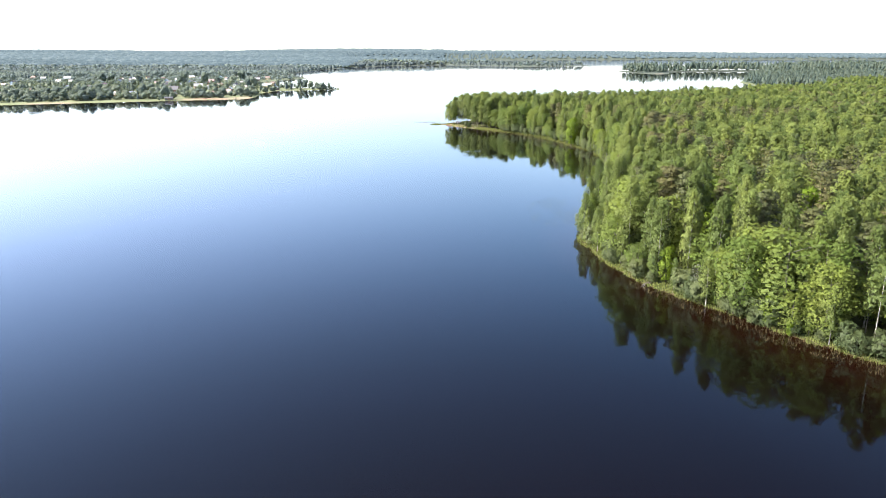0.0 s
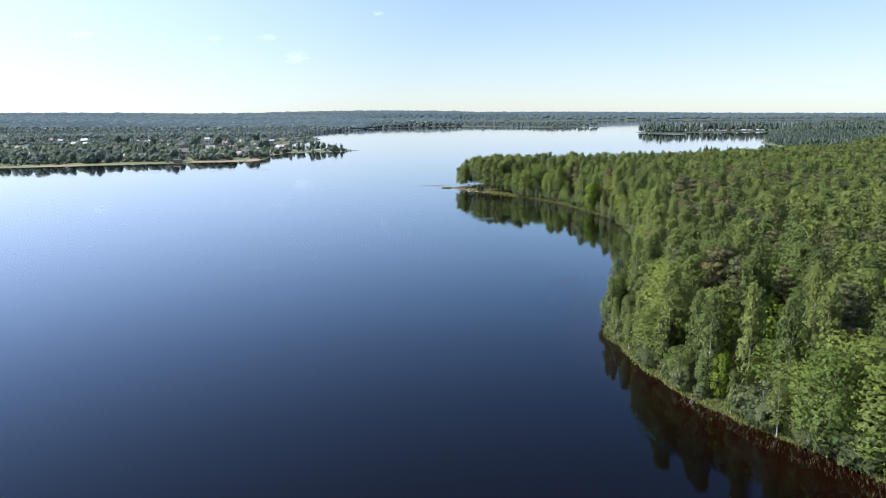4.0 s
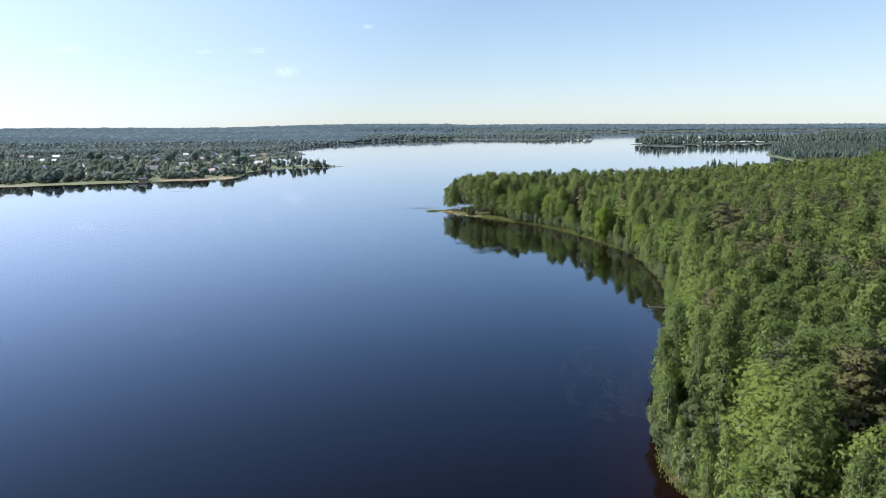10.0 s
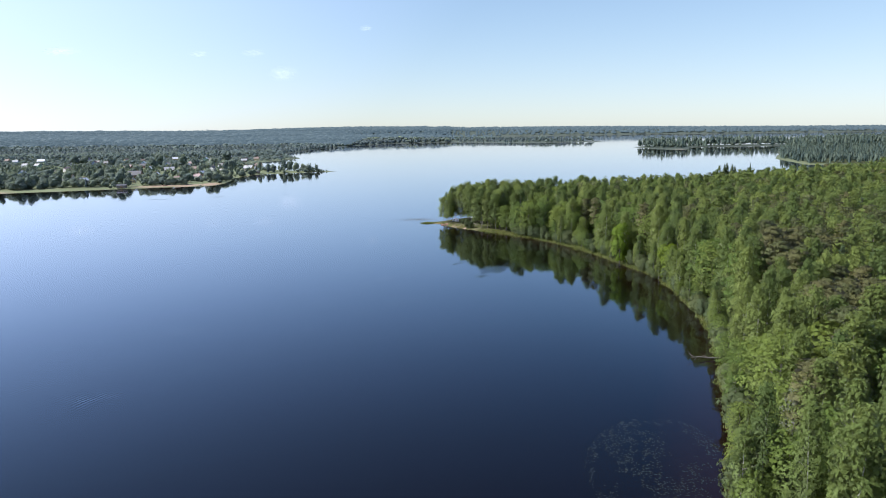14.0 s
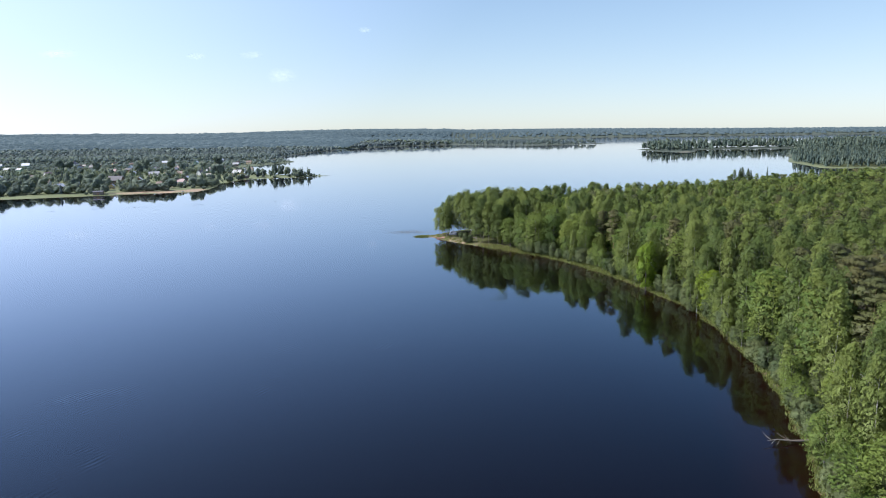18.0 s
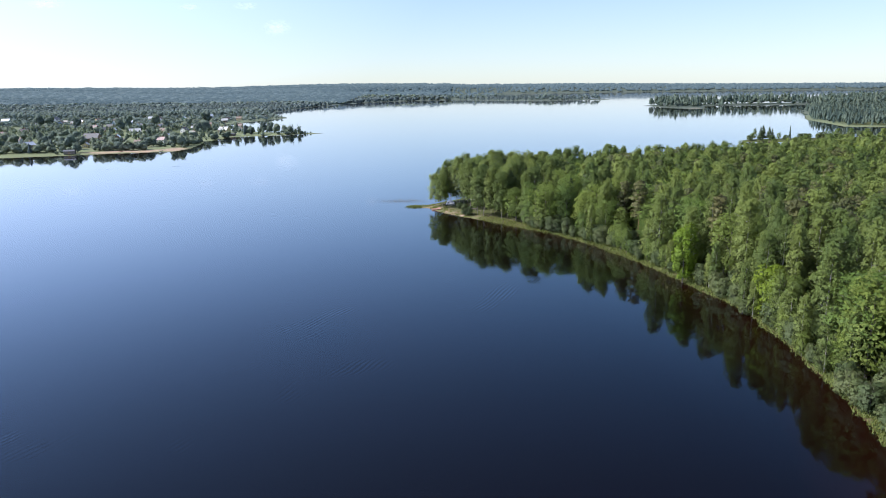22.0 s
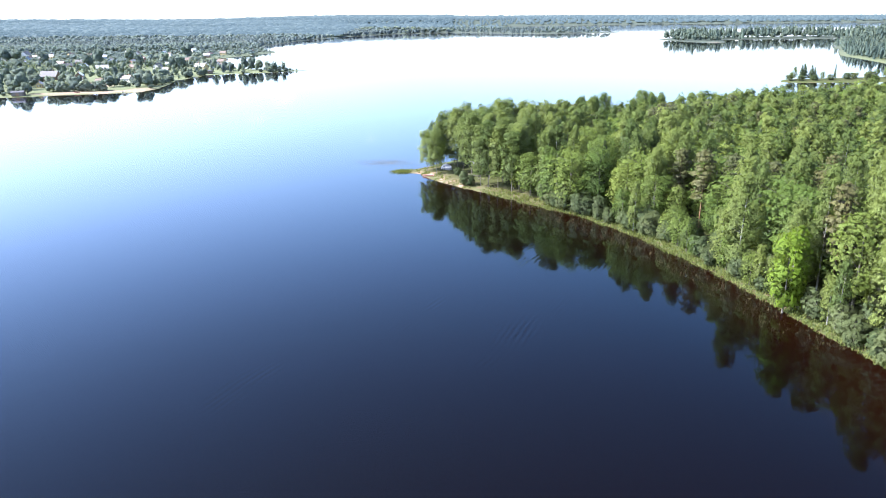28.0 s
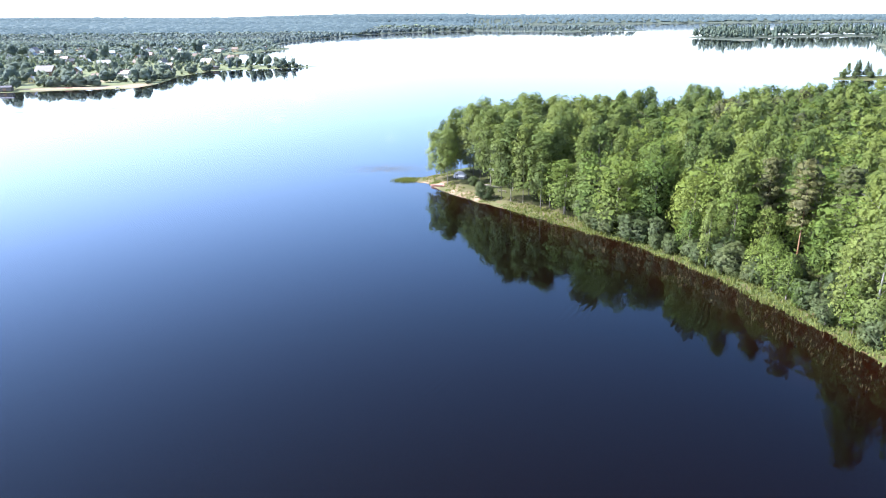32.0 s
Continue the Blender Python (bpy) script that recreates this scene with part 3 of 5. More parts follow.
def far_crown(kind, seed, lumps, flecks, size):
    """A crown seen from far: closed uneven lumps of leaves with loose sprays round them."""
    r = np.random.RandomState(seed)
    h, wide = KINDS[kind][1], KINDS[kind][3]
    out, slopes, rough = [], [], r.normal(0, 0.22, (8000, 1, 3))
    for k in range(lumps):
        a = 2.4 * k + r.uniform(0, 1)
        if kind == "spruce":
            at, rad = np.array([0, 0, (0.08 + 0.27 * k) * h]), np.array([wide * (0.95 - 0.24 * k)] * 2 + [h * (0.9 - 0.27 * k) if k == lumps - 1 else h * 0.55])
        elif lumps == 1:
            at, rad = np.array([0, 0, h * 0.55]), np.array([wide, wide, h * 0.43])
        else:
            off = wide * r.uniform(0.25, 0.6)
            at, rad = np.array([off * math.cos(a), off * math.sin(a), h * (0.33 + 0.45 * k / lumps)]), np.array([wide * 0.6, wide * 0.6, h * 0.22]) * r.uniform(0.75, 1.15)
        p = BALL.copy()
        if kind == "spruce":
            up = np.clip(p[:, :, 2:3], 0, 1)
            p = np.concatenate([p[:, :, :2] * (1 - 0.45 * up), up], 2)
        n = sum(np.sin(p @ r.normal(0, 3.6, 3) + r.uniform(0, 6.28)) for _ in range(4)) * 0.13
        p = p * (1 + n[:, :, None]) * rad + at
        up_side = p[:, :, 2].mean(1) > h * 0.1
        way = (p - at) / rad ** 2 * rad.mean() + np.array([0, 0, 0.2])
        if kind == "spruce":
            way = p * np.array([1, 1, 0]) / wide + np.array([0, 0, 0.35])
        out.append(p[up_side])
        slopes.append(way[up_side])
    make, count, droop = KINDS[kind][0], KINDS[kind][2], KINDS[kind][5]
    boughs = [b for b in make(r, h, count, wide) if b[2] > 0.2 * h]
    loose = leaf_triangles(r, boughs, flecks, size, droop * 0.35, 0.35, 0.95)
    way = loose.mean(1, keepdims=True) - np.array([0, 0, h * 0.45])
    out.append(loose)
    slopes.append(np.repeat(way / np.array([wide, wide, h * 0.45]), 3, 1))
    slopes = np.concatenate(slopes)
    slopes = slopes / (np.linalg.norm(slopes, axis=2, keepdims=True) + 1e-6) + rough[:len(slopes)]
    return np.concatenate(out), slopes / (np.linalg.norm(slopes, axis=2, keepdims=True) + 1e-6)


def tube(points, radii, sides=6):
    """A bent, tapering limb as verts and faces."""
    vs, fs = [], []
    for (x, y, z), r in zip(points, radii):
        for k in range(sides):
            a = 6.283 * k / sides
            vs.append((x + r * math.cos(a), y + r * math.sin(a), z))
    for i in range(len(points) - 1):
        for k in range(sides):
            fs.append((i * sides + k, i * sides + (k + 1) % sides, (i + 1) * sides + (k + 1) % sides, (i + 1) * sides + k))
    return vs, fs


def crown_slope(kind, tri, soft=False):
    """The way each leaf's part of the crown faces: out from the stem, up towards the top, and its own turn."""
    h, wide = KINDS[kind][1], KINDS[kind][3]
    p = tri.mean(1)
    out = np.stack([p[:, 0] / wide, p[:, 1] / wide, (p[:, 2] / h - 0.5) * 1.3 + 0.15], -1)
    out /= np.linalg.norm(out, axis=1, keepdims=True) + 1e-6
    own_ = np.cross(tri[:, 1] - tri[:, 0], tri[:, 2] - tri[:, 0])
    own_ /= np.linalg.norm(own_, axis=1, keepdims=True) + 1e-9
    own_ *= np.where((own_ * out).sum(1, keepdims=True) < 0, -1, 1)
    mix = out * 0.34 + own_ * 0.1 + np.array([0, 0, 0.7]) if soft else out * 0.62 + own_ * 0.12 + np.array([0, 0, 0.27])
    return mix / (np.linalg.norm(mix, axis=1, keepdims=True) + 1e-6)


def trunk_mesh(kind, seed, thin=1.0, bark=None):
    r = np.random.RandomState(seed + 77)
    h = KINDS[kind][1]
    base = {"birch": 0.19, "pine": 0.2, "spruce": 0.2, "broadleaf": 0.22, "maple": 0.2, "willow": 0.12, "dead": 0.15}[kind] * thin
    lean = r.normal(0, 0.25, 2)
    pts = [(lean[0] * f * f, lean[1] * f * f, f * h * 0.95 - 0.35) for f in (0, 0.05, 0.3, 0.6, 0.85, 1.0)]
    vs, fs = tube(pts, [base * 1.5, base, base * 0.8, base * 0.5, base * 0.25, 0.02])
    for i in range(6):
        f = r.uniform(0.3, 0.85)
        a = r.uniform(0, 6.283)
        l = KINDS[kind][3] * r.uniform(0.5, 0.95)
        rise = {"pine": 0.1, "spruce": -0.2, "dead": 0.15}.get(kind, 0.8)
        z0 = f * h * 0.95
        b, q = tube([(0, 0, z0), (l * 0.5 * math.cos(a), l * 0.5 * math.sin(a), z0 + l * 0.5 * rise), (l * math.cos(a), l * math.sin(a), z0 + l * rise * 0.9)], [base * 0.35, base * 0.2, 0.015], 4)
        fs += [tuple(k + len(vs) for k in face) for face in q]
        vs += b
    me = bpy.data.meshes.new("trunk")
    me.from_pydata(vs, [], fs)
    me.materials.append(bark or KINDS[kind][6])
    me.shade_smooth()
    return me


TREE_WORDS = {
    "birch": ("birch_tree", "tall birch with drooping light green leaves, on the wooded shore", "birch tree"),
    "pine": ("pine_tree", "tall pine with brownish olive needles and reddish trunk", "pine tree"),
    "spruce": ("spruce_tree", "dark green conical spruce among the birches", "spruce tree"),
    "broadleaf": ("broadleaf_tree", "round leafy green tree at the forest edge", "tree"),
    "maple": ("maple_tree", "bright yellow-green young maple at the forest edge", "maple tree"),
    "willow": ("willow_bush", "grey-green willow bush at the water's edge", "bush"),
    "dead": ("dead_tree", "bare grey dead tree leaning at the shore", "dead tree"),
}
PROTOTYPES = {}
for n_kind, kind in enumerate(KINDS):
    for variant in range(5 if kind == "birch" else 3 if kind != "maple" else 2):
        seed = 100 * n_kind + variant
        tris = crown(kind, seed, KINDS[kind][7], KINDS[kind][4])
        me = triangle_mesh("crown", tris, np.zeros(len(tris)), LEAF[kind], crown_slope(kind, tris))
        PROTOTYPES.setdefault(kind, []).append((trunk_mesh(kind, seed), me))


SMALL = {}
for kind, n in (("birch", 1900), ("broadleaf", 1800), ("willow", 800)):
    for variant in range(3):
        tris = crown(kind, 700 + variant, n, KINDS[kind][4] * (1.35 if kind != "willow" else 1.15))
        SMALL.setdefault(kind, []).append((PROTOTYPES[kind][variant][0], triangle_mesh("crown", tris, np.zeros(n), LEAF[kind], crown_slope(kind, tris))))


def plant(kind, x, y, z, scale, turn, variant, small=False, wide=1.0):
    """One tree as a thing with trunk and crown."""
    name, label, category = TREE_WORDS[kind]
    tree = new(name)
    tree.empty_display_size = 0.5
    trunk_me, crown_me = (SMALL if small else PROTOTYPES)[kind][variant % len((SMALL if small else PROTOTYPES)[kind])]
    for pn, me in (("trunk", trunk_me), ("crown", crown_me)):
        ob = new(pn, me)
        ob.parent = tree
    tree.location, tree.rotation_euler, tree.scale = (x, y, z), (0, 0, turn), (scale * wide * (0.95 + 0.17 * math.sin(turn * 3)),) * 2 + (scale,)
    return tagged(tree, label, category, {"birch": "birches of the shore wood", "pine": "pines of the shore wood", "spruce": "spruces of the shore wood"}.get(kind, "trees and bushes along the shore"))


# trees that stand out: kind, place, size, variant; by the first bend, then by the grassy bank and the point
BEND = (("maple", 88, 132, 0.7, 1), ("maple", 96, 262, 0.6, 0), ("maple", 57, 188, 0.55, 0), ("maple", 84, 158, 0.5, 0), ("maple", 66, 222, 0.5, 1), ("maple", 104, 150, 0.6, 1), ("maple", 120, 232, 0.75, 1),
        ("maple", 140, 290, 0.8, 0), ("maple", 66.7, 132.1, 0.45, 0), ("maple", 68.6, 127.1, 0.25, 1), ("maple", 53.6, 158.3, 0.62, 0), ("broadleaf", 63.5, 138, 1.3, 0), ("broadleaf", 70.5, 134.5, 1.4, 1), ("broadleaf", 74.6, 125.5, 1.12, 2),
        ("dead", 56.9, 146.8, 0.6, 2), ("broadleaf", 60.8, 143, 0.5, 1), ("willow", 48.2, 163.2, 0.85, 0), ("willow", 55.8, 151, 1, 1), ("maple", 77, 197, 1.25, 1), ("maple", 96.5, 177, 1.2, 0), ("maple", 68.5, 171.5, 1, 1),
        ("pine", 92, 163, 0.9, 0), ("pine", 72.3, 150, 0.75, 1), ("pine", 72.5, 176, 0.95, 2), ("broadleaf", 124, 227, 1.5, 0), ("broadleaf", 57.5, 172.5, 1.35, 1))
BANK = (("maple", 75.8, 410.5, 1.1, 0), ("maple", 85.5, 379.5, 0.9, 1), ("maple", 110, 330, 0.8, 0), ("broadleaf", 37.5, 498.5, 1, 0), ("broadleaf", 44.5, 491.5, 1.2, 1), ("broadleaf", 55, 482, 1.2, 2), ("broadleaf", 61, 474, 1.1, 0),
        ("broadleaf", 66, 464.5, 1.05, 1), ("broadleaf", 52, 491, 0.9, 1), ("broadleaf", 60, 484, 0.8, 2), ("broadleaf", 71, 461, 0.86, 1), ("willow", 15, 528, 0.5, 1), ("willow", 17, 515.5, 0.85, 2), ("willow", 18.8, 514.5, 0.7, 1),
        ("broadleaf", 38, 504, 0.6, 1), ("broadleaf", 42, 500, 0.72, 2), ("broadleaf", 33, 507, 0.5, 0), ("broadleaf", 54, 497, 0.75, 1), ("broadleaf", 31, 519, 0.55, 0), ("broadleaf", 37, 513, 0.6, 2), ("willow", 75, 443, 0.9, 0),
        ("dead", 76, 437, 0.62, 0), ("dead", 84, 404, 0.4, 1))
SPECIAL = BEND + BANK
rng = np.random.RandomState(11)
step = 5.9
cx, cy = np.meshgrid(np.arange(-8, 640, step), np.arange(95, 900, step))
cx, cy = (cx + rng.uniform(-0.42, 0.42, cx.shape) * step).ravel(), (cy + rng.uniform(-0.42, 0.42, cy.shape) * step).ravel()
keep = (cx < 0.65 * cy + np.where(cy < 220, 32, 14)) & (signed(cx, cy, PENINSULA) > 2.5)
cx, cy = cx[keep], cy[keep]
dist = shore_distance(cx, cy)
marsh = (spot(cx, cy, 350, 872, 130, 60) > 0) & (cy > 800)
tip = (cy > 492) & (cx < 52)
edge_gap = np.where((cy > 440) & (cy < 500), 3.4, np.where((cy > 388) & (cy < 441), 3.0, 1.6))
keep = (dist > edge_gap) & ~((cx < 36) & (cy > 503)) & ~(tip & (dist < np.where(cx < 12, 3.5, 6.0))) & ~(np.hypot(cx - 11, cy - 538) < 5.5) & ~marsh & ~((dist > 50) & (rng.uniform(size=len(cx)) < 0.1))
cx, cy, dist = cx[keep], cy[keep], dist[keep]
keep = np.ones(len(cx), bool)
for kind, x, y, sc, _ in SPECIAL:
    keep &= np.hypot(cx - x + 1.0, cy - y + 1.2) > 4.2 * sc
    if kind == "maple" and 0.9 < sc and y < 300:
        keep &= np.hypot(cx - x + 2.5, cy - y + 6.0) > 6.0
cx, cy, dist = cx[keep], cy[keep], dist[keep]
cz = height(cx, cy, dist) - 0.1
# pine stands come in patches, birches fill the rest, leafy bushes line the shore
stand = waves(cx, cy, 75, 21) + 0.5 * waves(cx, cy, 30, 22)
pick = rng.uniform(size=len(cx))
kinds = np.where(pick < 0.06, "broadleaf", np.where(pick < 0.12, "spruce", "birch")).astype(object)
kinds[(stand > 0.28) & (dist > 14) & (pick > 0.35) & (cy < 430)] = "pine"
kinds[(dist > 9) & (pick > 0.935)] = "pine"
kinds[(dist < 9) & (pick < 0.45)] = "willow"
kinds[(dist < 12) & (pick > 0.45) & (pick < 0.6)] = "broadleaf"
kinds[(dist < 14) & (pick > 0.985)] = "dead"
rounder = rng.uniform(size=len(cx)) < np.where(cy > 400, 0.48, 0.16)
rounder &= (kinds == "birch")
kinds[(cy > 492) & (cx < 30)] = "birch"
rounder &= ~((cy > 492) & (cx < 30))
kinds[rounder] = "broadleaf"
scales = rng.uniform(0.91, 1.05, len(cx)) * np.where(rounder, 1.42, 1.0) * np.where((kinds == "birch") & (dist < 5), 0.88, 1.0) * (1 + 0.06 * waves(cx, cy, 60, 23)) * np.clip(1.0 - (cy - 430) / 260, np.where(cx < 75, 0.92, np.clip(0.91 - (cx - 75) / 1600, 0.83, 0.91)), 1.0)
turns, tones = rng.uniform(0, 6.283, len(cx)), rng.uniform(size=len(cx))
# the strip that is passed nearest: trees as things of their own, the others joined
near = np.argsort(dist + np.maximum(0, cy - 560) * 0.5 + np.maximum(0, 135 - cy) * 2 + (cx > 130) * 60)
single, used = np.zeros(len(cx), bool), {}
limit = {"birch": 180, "pine": 50, "spruce": 30, "broadleaf": 85, "willow": 60, "dead": 8}
for i in near:
    k = kinds[i]
    if used.get(k, 0) < limit[k] and cy[i] < 600:
        used[k] = used.get(k, 0) + 1
        single[i] = True
for i in np.flatnonzero(single):
    plant(kinds[i], cx[i], cy[i], cz[i], scales[i], turns[i], int(tones[i] * 997), kinds[i] == "willow", 1.25 if cy[i] > 430 else 1.2)


def wood(name, kind, px, py, pz, sc, tn, tone, n, size, variants, label, seed, wide=None, material=None, low=0.0, lumps=0):
    """Many trees joined into one sheet of stuff."""
    wide = sc if wide is None else wide
    parts_, tones_, slopes_ = [], [], []
    for v in range(variants):
        if lumps:
            tri, sl = far_crown(kind, 5000 + seed + v, lumps, n, size)
        else:
            tri = crown(kind, 5000 + seed + v, n, size, low)
            sl = np.repeat(crown_slope(kind, tri, size >= 1.7 or material is not None)[:, None], 3, 1)
        sel = np.arange(len(px)) % variants == v
        c, s = np.cos(tn[sel]), np.sin(tn[sel])
        x = tri[None, :, :, 0] * c[:, None, None] - tri[None, :, :, 1] * s[:, None, None]
        y = tri[None, :, :, 0] * s[:, None, None] + tri[None, :, :, 1] * c[:, None, None]
        q = np.stack([x * wide[sel][:, None, None] + px[sel][:, None, None], y * wide[sel][:, None, None] + py[sel][:, None, None], tri[None, :, :, 2] * sc[sel][:, None, None] + pz[sel][:, None, None]], -1)
        parts_.append(q.reshape(-1, 3, 3))
        tones_.append(np.repeat(tone[sel], len(tri)))
        slopes_.append(np.stack([sl[None, ..., 0] * c[:, None, None] - sl[None, ..., 1] * s[:, None, None], sl[None, ..., 0] * s[:, None, None] + sl[None, ..., 1] * c[:, None, None], np.repeat(sl[None, ..., 2], len(c), 0)], -1).reshape(-1, 3, 3))
    ob = new(name, triangle_mesh(name, np.concatenate(parts_), np.concatenate(tones_), material or LEAF[kind], np.concatenate(slopes_)))
    return tagged(ob, label, "woods", "", "stuff")


def trunks(name, px, py, pz, sc, h, radius, material, label):
    """Bare stems under joined crowns, one sheet of stuff."""
    k = len(px)
    base = np.array([[math.cos(a), math.sin(a), 0] for a in (0, 2.094, 4.189)])
    lo = np.stack([px, py, pz - 0.4], -1)[:, None, :] + base[None] * (radius * sc)[:, None, None]
    hi = np.stack([px, py, pz + h * sc], -1)[:, None, :] + base[None] * 0.05
    v = np.concatenate([lo, hi], 1).reshape(-1, 3)
    f = (np.array([[0, 1, 4, 3], [1, 2, 5, 4], [2, 0, 3, 5]])[None] + (np.arange(k) * 6)[:, None, None]).reshape(-1, 4)
    ob = mesh_object(name, v, f, material)
    return tagged(ob, label, "woods", "", "stuff")


path_far = np.maximum(0, np.hypot(cx - 12, cy - np.clip(cy - 70, 0, 335)))
for kind in ("birch", "pine", "spruce", "broadleaf", "willow", "dead"):
    rest = (kinds == kind) & ~single
    mid = rest & (path_far < 190)
    back = rest & (path_far >= 190)
    for sel, tag, n, size, seed in ((mid, "mid", 880, 0.36, 0), (back & (path_far < 330), "back", 400, 0.6, 40), (back & (path_far >= 330), "rear", 110, 1.15, 60)):
        n = n // 2 if kind in ("willow", "dead") else int(n * 0.7) if kind in ("pine", "broadleaf", "spruce") else n
        if sel.any():
            wood(kind + "_wood", kind, cx[sel], cy[sel], cz[sel], scales[sel], turns[sel], tones[sel], n, size, 6, TREE_WORDS[kind][1].split(",")[0] + ", many together", seed, scales[sel] * np.where(cy[sel] > 430, 1.25, 1.2), low=0.45 if kind in ("birch", "pine") else 0.3)
            if tag == "mid":
                trunks(kind + "_stems", cx[sel], cy[sel], cz[sel], scales[sel], KINDS[kind][1] * 0.85, 0.17, KINDS[kind][6], "tree stems of the wood")


# young growth under and between the tall trees
ux, uy = cx + rng.uniform(1.5, 3.2, len(cx)), cy + rng.uniform(-2.5, 2.5, len(cx))
young = (rng.uniform(size=len(cx)) < 0.7) & (dist > 7) & ~((cy > 480) & (cx < 60))
wood("undergrowth", "broadleaf", ux[young], uy[young], cz[young], 0.55 + 0.35 * tones[young], turns[young], tones[young], 34, 1.1, 5, "young leafy trees between the tall stems", 90, np.full(young.sum(), 0.8))


# the same wood goes on inland
ix, iy = np.meshgrid(np.arange(60, 420, 7.5), np.arange(-75, 640, 7.5))
ix, iy = (ix + rng.uniform(-3, 3, ix.shape)).ravel(), (iy + rng.uniform(-3, 3, iy.shape)).ravel()
ok = (ix >= 0.65 * iy + np.where(iy < 220, 32, 14)) | (iy < 94)
ix, iy = ix[ok], iy[ok]
inland = shore_distance(ix, iy)
ok = inland > 3
ix, iy, inland = ix[ok], iy[ok], inland[ok]
draw = rng.uniform(size=len(ix))
for kind, lo, hi in (("birch", 0.0, 0.6), ("broadleaf", 0.6, 0.8), ("pine", 0.8, 1.01)):
    sel = (draw >= lo) & (draw < hi)
    wood("inland_" + kind + "_wood", kind, ix[sel], iy[sel], height(ix[sel], iy[sel], inland[sel]), 0.85 + 0.2 * draw[sel], draw[sel] * 40, draw[sel] * 7 % 1, 42, 1.5, 4, "dense wood going on inland", 80, np.full(sel.sum(), 1.3), low=0.4)


# ---- bushes and young trees that hang over the water's edge ----
shore_line = PENINSULA[3:28]
for (ax, ay), (bx, by) in zip(shore_line, shore_line[1:]):
    run = math.hypot(bx - ax, by - ay)
    nx, ny = (by - ay) / run, -(bx - ax) / run
    for k in range(max(1, int(run / 2.0))):
        f = (k + rng.uniform(0.1, 0.9)) / max(1, int(run / 2.0))
        x0, y0 = ax + (bx - ax) * f, ay + (by - ay) * f
        if y0 > 490:
            continue
        meadow_edge = 388 < y0 < 500
        off = rng.uniform(1.6, 5.0) if y0 > 440 else rng.uniform(1.2, 3.4) if meadow_edge else rng.uniform(0.7, 3.0)
        x, y = x0 + nx * off, y0 + ny * off
        if min(math.hypot(x - q[1], y + 2 - q[2]) / q[3] for q in SPECIAL if q[0] == "maple") < 4.5:
            continue
        kind = "willow" if rng.uniform() < 0.6 else "broadleaf" if rng.uniform() < 0.6 else "birch"
        sc = {"willow": rng.uniform(0.55, 1.15), "broadleaf": rng.uniform(0.35, 0.75), "birch": rng.uniform(0.35, 0.62)}[kind]
        z = float(height(np.array([x]), np.array([y]))[0]) - 0.1
        bush = plant(kind, x, y, z, sc, rng.uniform(0, 6.283), int(rng.randint(0, 99)), True, 1.15)
        if kind == "birch":
            bush.name = "young_birch"
            tagged(bush, "young light green birch leaning over the water", "birch tree")
        elif kind == "broadleaf":
            bush.name = "leafy_bush"
            tagged(bush, "leafy green bush hanging over the water", "bush")
# the open birch grove on the point: thin trunks, airy crowns
GROVE = []
for v in range(4):
    tris = crown("birch", 760 + v, 3600, 0.25, 0.22 if v < 2 else 0.13)
    tris[:, :, :2] *= 1 + 0.35 * np.clip((tris[:, :, 2:] / 24.0 - 0.45) / 0.35, 0, 1) - 0.15 * (v % 2)
    GROVE.append((trunk_mesh("birch", 760 + v, 0.5, BARK_SHORE), triangle_mesh("crown", tris, np.zeros(len(tris)), LEAF["birch"], crown_slope("birch", tris))))
for k, (x, y) in enumerate(((4, 537.5), (7.5, 531.5), (22.5, 513), (25, 511.5), (28, 508.5), (32, 503), (34.5, 505), (8, 542), (14, 546), (17, 531), (20, 527), (26, 521), (30, 515.5), (34, 510), (24, 533), (30, 528), (28, 541), (22, 547), (31, 551), (6, 546), (33, 537), (41, 518), (40, 553), (11, 551), (47, 540), (19, 542), (38, 516), (25, 526.5), (35, 560), (9, 547.5), (19, 555), (24, 551), (34, 550.5), (26, 537.5), (29, 534), (42, 546), (38, 527.5), (33, 519.5), (15, 541.5), (46, 519), (48, 546.5), (31, 565))):
    grove = plant("birch", x, y, float(height(np.array([x]), np.array([y]))[0]) - 0.1, min(0.86, 0.5 + 0.02 * math.hypot(x - 1, y - 536)) + 0.014 * (x * 1.7 % 9), x * 2.3, k, False, 1.4)
    for piece in grove.children:
        piece.data = GROVE[k % 2 if k < 14 else 2 + k % 2][piece.name.startswith("crown")]
    tagged(grove, "slender birch with thin grey-brown trunk on the sandy point", "birch tree", "birches of the shore wood")
for kind, x, y, sc, v in SPECIAL:
    plant(kind, x, y, float(height(np.array([x]), np.array([y]))[0]) - 0.1, sc, x * 1.7, v, wide=1.25 if kind == "broadleaf" and sc >= 1.0 else 1.0)


# ---- grass, reeds and water lilies ----
def blades(name, px, py, pz, tall, width, material, label, category, seed):
    """Upright narrow blades, three to a tuft."""
    r = np.random.RandomState(seed)
    k = len(px)
    tri = []
    for j in range(3):
        a = r.uniform(0, 6.283, k)
        lean = r.normal(0, 0.28, (k, 2)) * tall[:, None]
        ox, oy = r.normal(0, width * 1.5, k), r.normal(0, width * 1.5, k)
        base = np.stack([px + ox, py + oy, pz], -1)
        side = np.stack([np.cos(a), np.sin(a), np.zeros(k)], -1) * width
        tip_ = base + np.stack([lean[:, 0], lean[:, 1], tall * r.uniform(0.7, 1.2, k)], -1)
        tri.append(np.stack([base - side, base + side, tip_], 1))
    tri = np.concatenate(tri)
    return tagged(new(name, triangle_mesh(name, tri, r.uniform(size=len(tri)), material)), label, category, "", "stuff")


